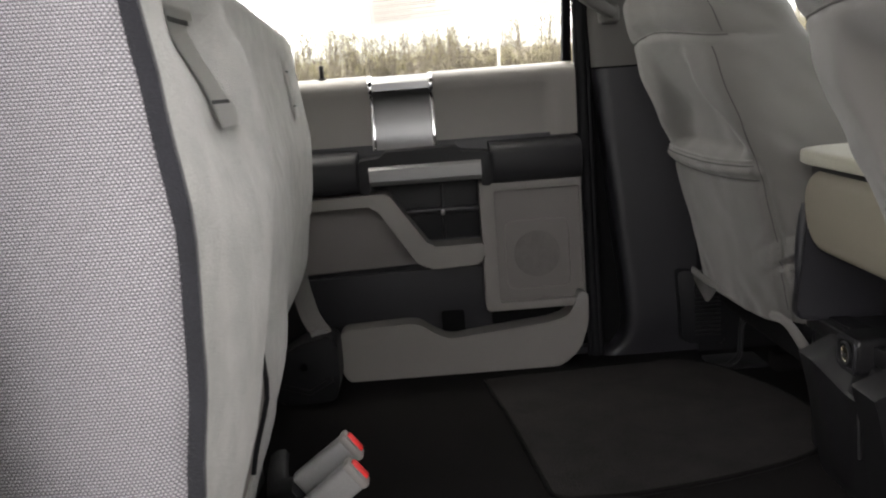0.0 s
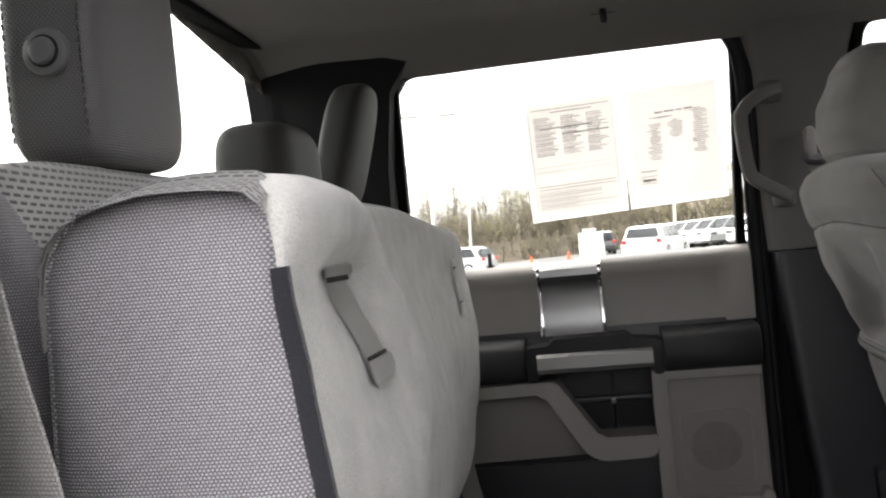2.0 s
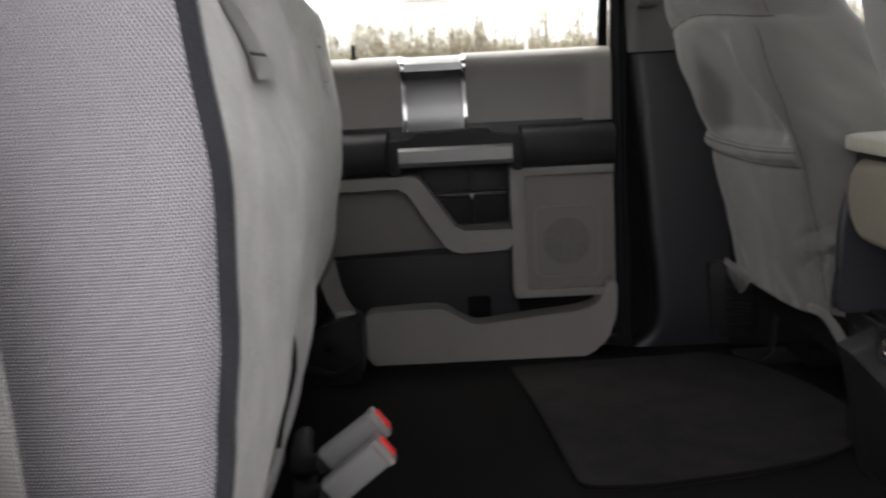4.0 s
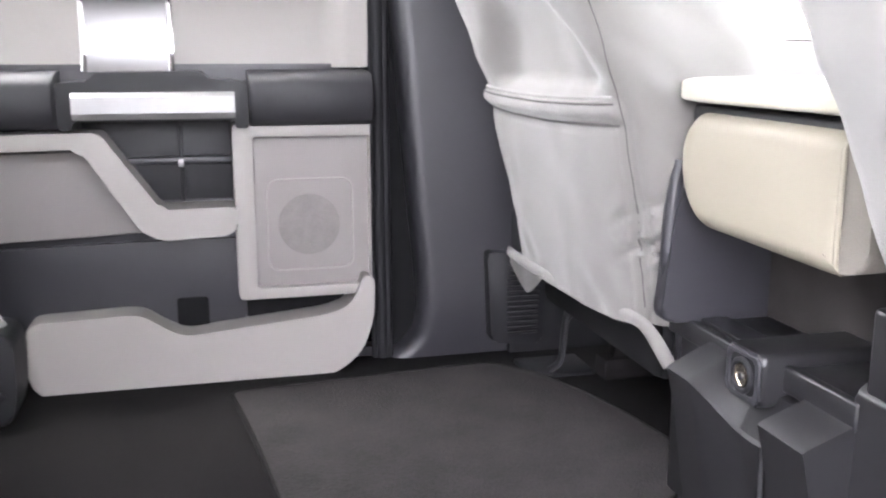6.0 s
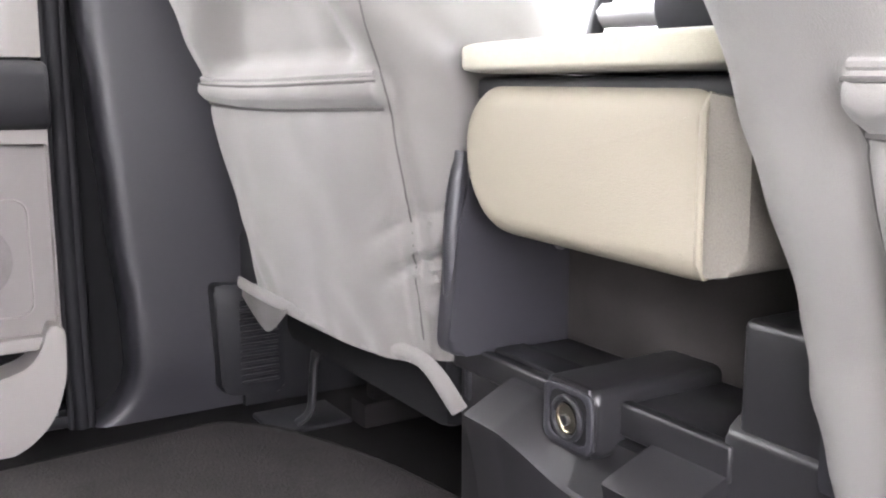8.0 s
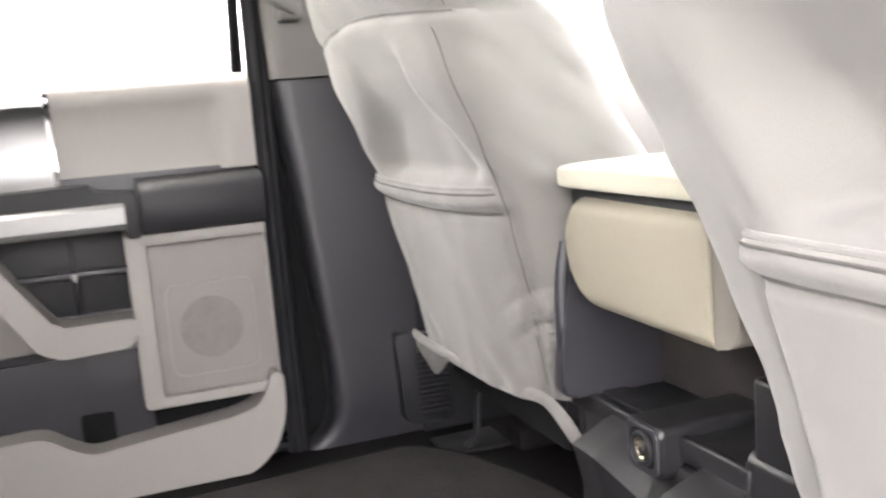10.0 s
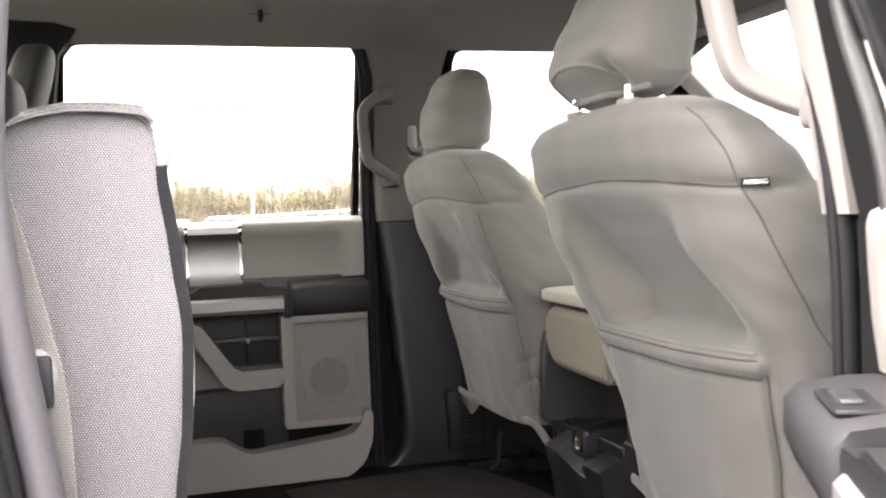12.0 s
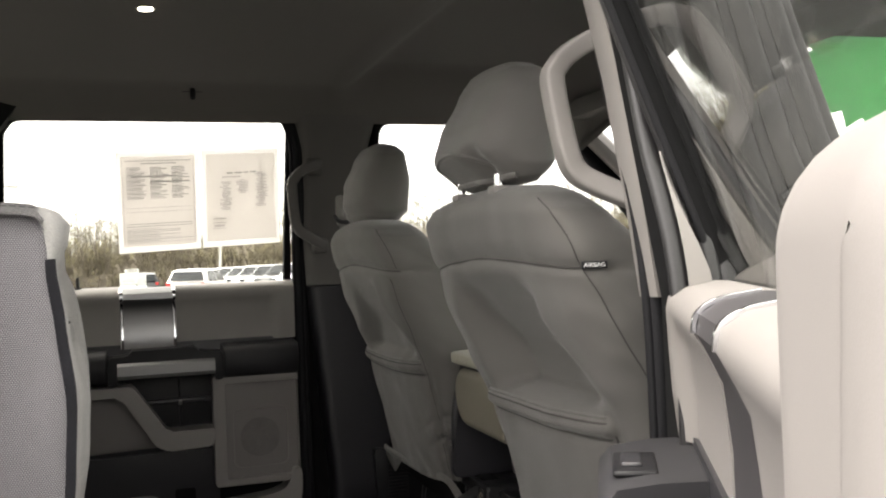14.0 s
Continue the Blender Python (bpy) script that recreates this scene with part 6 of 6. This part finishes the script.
bm.verts.ensure_lookup_table()
for i in range(N):
    for j in range(N):
        bm.faces.new([bm.verts[k] for k in (i * (N + 1) + j, (i + 1) * (N + 1) + j, (i + 1) * (N + 1) + j + 1, i * (N + 1) + j + 1)])
g = part("ground", bm, ASPH)
tagged(g, "grey asphalt car park surface", "ground", kind="structure")
rows = []
for k in range(61):
    x = -75 + 150 * k / 60
    h = 0.6 * noise.noise(Vector((x * 0.08, 3, 0)))
    rows.append([(x, 66, ground_z(x, 66) - 0.1), (x, 68, ground_z(x, 68) + 0.5 + 0.3 * h), (x, 74, ground_z(x, 74) + 2.0 + h), (x, 90, ground_z(x, 90) + 3.6 + h), (x, 200, ground_z(x, 90) + 4.0), (x, 200, -4), (x, 66, -4)])
bk2 = part("grass_bank", loft(rows), GRASS, sharp=80)
tagged(bk2, "brown dry grass bank behind the car park", "grass bank", kind="structure")


def woods(name, label, count, xr, yr, hr, seed, leaf):
    rnd = random.Random(seed)
    verts, faces, lv, lf = [], [], [], []

    def stick(a, b, r0, r1):
        d = (b - a).normalized()
        s = d.cross(Vector((0.3, 1, 0.2))).normalized()
        w = d.cross(s)
        k = len(verts)
        for p, r in ((a, r0), (b, r1)):
            for q in range(3):
                an = 2.094 * q
                verts.append(p + s * (r * math.cos(an)) + w * (r * math.sin(an)))
        for q in range(3):
            faces.append((k + q, k + (q + 1) % 3, k + 3 + (q + 1) % 3, k + 3 + q))

    for _ in range(count):
        x, y = rnd.uniform(*xr), rnd.uniform(*yr)
        h = rnd.uniform(*hr) * (0.86 + 0.6 * noise.noise(Vector((x * 0.21, seed, 0.3))))
        z = ground_z(x, y) + (1.5 if y > 68 else 0)
        base = Vector((x, y, z))
        tip = base + Vector((rnd.uniform(-0.5, 0.5), rnd.uniform(-0.5, 0.5), h))
        stick(base, tip, 0.07, 0.012)
        for b in range(rnd.randint(14, 20)):
            t = rnd.uniform(0.15, 0.95)
            p = base.lerp(tip, t)
            ang = rnd.uniform(0, 6.283)
            ln = (1 - t * 0.65) * h * rnd.uniform(0.16, 0.32)
            q = p + Vector((math.cos(ang) * ln, math.sin(ang) * ln, ln * rnd.uniform(0.5, 1.2)))
            stick(p, q, 0.03 * (1 - t) + 0.010, 0.007)
            for c in range(4):
                m = p.lerp(q, rnd.uniform(0.3, 1))
                e = m + Vector((rnd.uniform(-1, 1), rnd.uniform(-1, 1), rnd.uniform(0.2, 1.2))) * (ln * 0.45)
                stick(m, e, 0.010, 0.004)
                if rnd.random() < leaf:
                    for _k in range(5):
                        o = e + Vector((rnd.uniform(-1, 1), rnd.uniform(-1, 1), rnd.uniform(-1, 1))) * 0.45
                        k = len(lv)
                        sz = rnd.uniform(0.025, 0.065)
                        u = Vector((rnd.uniform(-1, 1), rnd.uniform(-1, 1), rnd.uniform(-1, 1))).normalized() * sz
                        w = u.orthogonal().normalized() * sz
                        lv.extend([o - u, o + w, o + u, o - w])
                        lf.append((k, k + 1, k + 2, k + 3))
    me = bpy.data.meshes.new(name)
    me.from_pydata([tuple(v) for v in verts + lv], [], faces + [tuple(i + len(verts) for i in f) for f in lf])
    me.materials.append(BARK)
    me.materials.append(TWIG)
    me.polygons.foreach_set("material_index", [0] * len(faces) + [1] * len(lf))
    ob = new(name, me)
    return tagged(ob, label, "trees", kind="stuff")


woods("far_woods", "bare brown woodland with a few yellowed leaves", 470, (-60, 70), (71, 96), (3.2, 6.2), 5, 0.35)
woods("tall_trees", "taller bare trees rising over the wood edge", 62, (-20, 4), (70, 82), (4.6, 7.6), 9, 0.35)
woods("tall_woods", "tall hazy bare woodland beyond the car park", 110, (8, 70), (72, 92), (6.8, 10.2), 11, 0.45)
woods("brush", "low bare brush along the bank", 1500, (-45, 50), (66, 75), (1.2, 2.9), 7, 0.10)


def light_pole(x, y, h, lab, two=True):
    p = thing("light_pole", lab, "street lamp", (x, y, ground_z(x, y)), group="car park lamps")
    p.rotation_euler = (0, radians(2.5), 0)
    m = POLE
    part("base", cylinder((0, 0, 0.35), (0, 0, 1), 0.28, 0.7, 20, bev=0.03), CONC, p, "concrete foot")
    part("shaft", cylinder((0, 0, h / 2 + 0.35), (0, 0, 1), 0.10, h, 14, r2=0.065), m, p)
    for s in ((-1, 1) if two else (1,)):
        part("arm", tube([(0, 0, h + 0.25), (s * 0.5, 0, h + 0.35)], 0.04, 8), m, p)
        part("lamp_head", box(s * 0.85 - 0.38, s * 0.85 + 0.38, -0.2, 0.2, h + 0.26, h + 0.44, 0.05), m, p, "flat lamp head")
    return p


POLE = pbr("pale_pole_paint", (0.5, 0.49, 0.47), 0.5, bump=0)
CONC = pbr("concrete", (0.4, 0.39, 0.37), 0.9, grain=30)
light_pole(-7.3, 40, 7.2, "tall pale car park lamp pole with twin heads")
light_pole(-8.3, 60, 6.9, "pale car park lamp pole with twin heads")
light_pole(5.0, 60, 7.6, "pale car park lamp pole with twin heads")
light_pole(19.0, 48, 7.6, "pale car park lamp pole with twin heads")
light_pole(-9.3, 25.2, 9.6, "pale car park lamp pole with twin heads")
light_pole(-26.0, 3, 8.0, "tall pale car park lamp pole with twin heads")

CARGLASS = pbr("dark_car_glass", (0.02, 0.025, 0.03), 0.08, bump=0, coat=0.5)
TYRE = pbr("tyre_rubber", (0.02, 0.02, 0.02), 0.8, bump=0)
WPAINT = pbr("white_car_paint", (0.75, 0.75, 0.75), 0.3, var=0.02, bump=0, coat=1.0)
SPAINT = pbr("silver_car_paint", (0.45, 0.46, 0.47), 0.3, 0.6, var=0.02, bump=0, coat=1.0)
KPAINT = pbr("black_car_paint", (0.02, 0.02, 0.022), 0.3, var=0.05, bump=0, coat=1.0)
TAIL = pbr("red_tail_lamp", (0.5, 0.02, 0.02), 0.3, bump=0)


def car(x, y, turn, paint, lab):
    """A parked hatchback: body, glass house, lamps and four wheels; its front towards local +x."""
    c = thing("parked_car", lab, "car", group="parked cars")
    low = [(-2.15, 0.30), (-2.2, 0.62), (-2.12, 0.86), (-1.2, 0.92), (0.9, 0.92), (1.9, 0.80), (2.15, 0.62), (2.2, 0.34), (2.0, 0.22), (-2.0, 0.22)]
    rings = []
    for t in [-1, -0.97, -0.88, -0.5, 0, 0.5, 0.88, 0.97, 1]:
        k = 1 - 0.06 * max(0, abs(t) - 0.85) / 0.15
        rings.append([(a * k, 0.90 * t, 0.22 + (b - 0.22) * (1 - 0.10 * max(0, abs(t) - 0.9) / 0.1)) for a, b in low])
    part("body", loft(rings), paint, c, "", 30)
    up = [(-2.02, 0.90), (-1.75, 1.36), (-1.45, 1.45), (-0.3, 1.49), (0.25, 1.43), (1.05, 0.92)]
    rings = []
    for t in [-1, -0.9, 0, 0.9, 1]:
        rings.append([(a * (1 - 0.03 * abs(t)), t * (0.86 - 0.20 * (b - 0.9) / 0.59), b - 0.02 * abs(t)) for a, b in up])
    part("roof", loft(rings), paint, c, "", 30)
    bm = bmesh.new()
    for q in ([(-2.00, -0.72, 0.97), (-2.00, 0.72, 0.97), (-1.80, 0.60, 1.34), (-1.80, -0.60, 1.34)], [(1.02, -0.72, 0.95), (1.02, 0.72, 0.95), (0.34, 0.60, 1.39), (0.34, -0.60, 1.39)]):
        vs = [bm.verts.new((v[0] + (0.03 if v[0] > 0 else -0.03), v[1], v[2])) for v in q]
        bm.faces.new(vs)
    for s in (1, -1):
        for q in ([(-1.75, 0.93), (-0.55, 0.93), (-0.55, 1.40), (-1.45, 1.36)], [(-0.48, 0.93), (0.85, 0.95), (0.22, 1.37), (-0.48, 1.41)]):
            vs = [bm.verts.new((v[0], s * (0.875 - 0.20 * (v[1] - 0.9) / 0.59), v[1])) for v in q]
            bm.faces.new(vs)
    bmesh.ops.solidify(bm, geom=list(bm.faces), thickness=0.02)
    part("glass", bm, CARGLASS, c, "dark glass")
    for s in (1, -1):
        part("tail_lamp", box(-2.19, -2.05, s * 0.74 - 0.10, s * 0.74 + 0.10, 0.72, 0.88, 0.02), TAIL, c, "red tail lamp")
        part("head_lamp", box(1.95, 2.14, s * 0.68 - 0.16, s * 0.68 + 0.16, 0.62, 0.74, 0.03), CARGLASS, c, "clear headlamp")
        for wx in (-1.32, 1.35):
            w = part("wheel", cylinder((wx, s * 0.80, 0.31), (0, 1, 0), 0.31, 0.21, 24, bev=0.03), TYRE, c, "black tyre")
            part("rim", cylinder((wx, s * 0.905, 0.31), (0, 1, 0), 0.19, 0.02, 16, bev=0.006), SPAINT, w, "silver wheel rim")
    c.matrix_world = Matrix.Translation((x, y, ground_z(x, y))) @ Matrix.Rotation(radians(1.0), 4, "Y") @ Matrix.Rotation(radians(turn), 4, "Z")
    return c


car(2.5, 40.0, 70, WPAINT, "white parked hatchback seen from behind")
for k, (paint, shade) in enumerate(((WPAINT, "white"), (SPAINT, "silver"), (WPAINT, "white"), (WPAINT, "white"), (SPAINT, "silver"), (KPAINT, "black"), (WPAINT, "white"), (WPAINT, "white"), (SPAINT, "silver"))):
    car(4.9 + 0.45 * k, 56.2 - 2.2 * k, 235, paint, shade + " parked car in a slanted row")
car(-7.5, 47, 160, SPAINT, "silver parked car near a lamp pole")
car(0.1, 58, 95, KPAINT, "dark parked car behind a white cabinet")

cb = thing("white_cabinet_stack", "stack of white utility cabinets in the car park", "cabinet", (-0.25, 49, ground_z(-0.25, 49)))
CABW = pbr("white_cabinet_paint", (0.72, 0.74, 0.70), 0.5, bump=0)
for k, (dx, w, z0, z1) in enumerate(((-0.30, 0.80, 0.12, 0.85), (0.38, 0.50, 0.12, 0.80), (-0.27, 0.85, 0.87, 1.45), (0.36, 0.46, 0.82, 1.40), (-0.1, 0.7, 1.47, 1.66))):
    b = part("cabinet", box(dx - w / 2, dx + w / 2, -0.5, 0.5, z0, z1, 0.03), CABW, cb)
    for q in range(4):
        zq = z0 + (z1 - z0) * (0.25 + 0.17 * q)
        part("slat", box(dx - w * 0.36, dx + w * 0.36, -0.512, -0.49, zq, zq + 0.035, 0.004), CONC, b, "grey louvre slat")
part("pallet", box(-0.95, 0.9, -0.55, 0.55, 0.0, 0.12, 0.01), CONC, cb, "pallet")


def cone(x, y):
    c = thing("traffic_cone", "orange traffic cone standing on the asphalt", "traffic cone", (x, y, ground_z(x, y)), group="traffic cones")
    part("body", cylinder((0, 0, 0.24), (0, 0, 1), 0.13, 0.44, 18, r2=0.03), ORANGE, c)
    part("foot", box(-0.2, 0.2, -0.2, 0.2, 0.0, 0.035, 0.01), ORANGE, c)
    return c


ORANGE = pbr("orange_plastic", (0.75, 0.12, 0.03), 0.5, bump=0)
c1 = cone(-3.97, 55)
copy_thing(c1, Matrix.Translation((-1.75, 56, ground_z(-1.75, 56))))
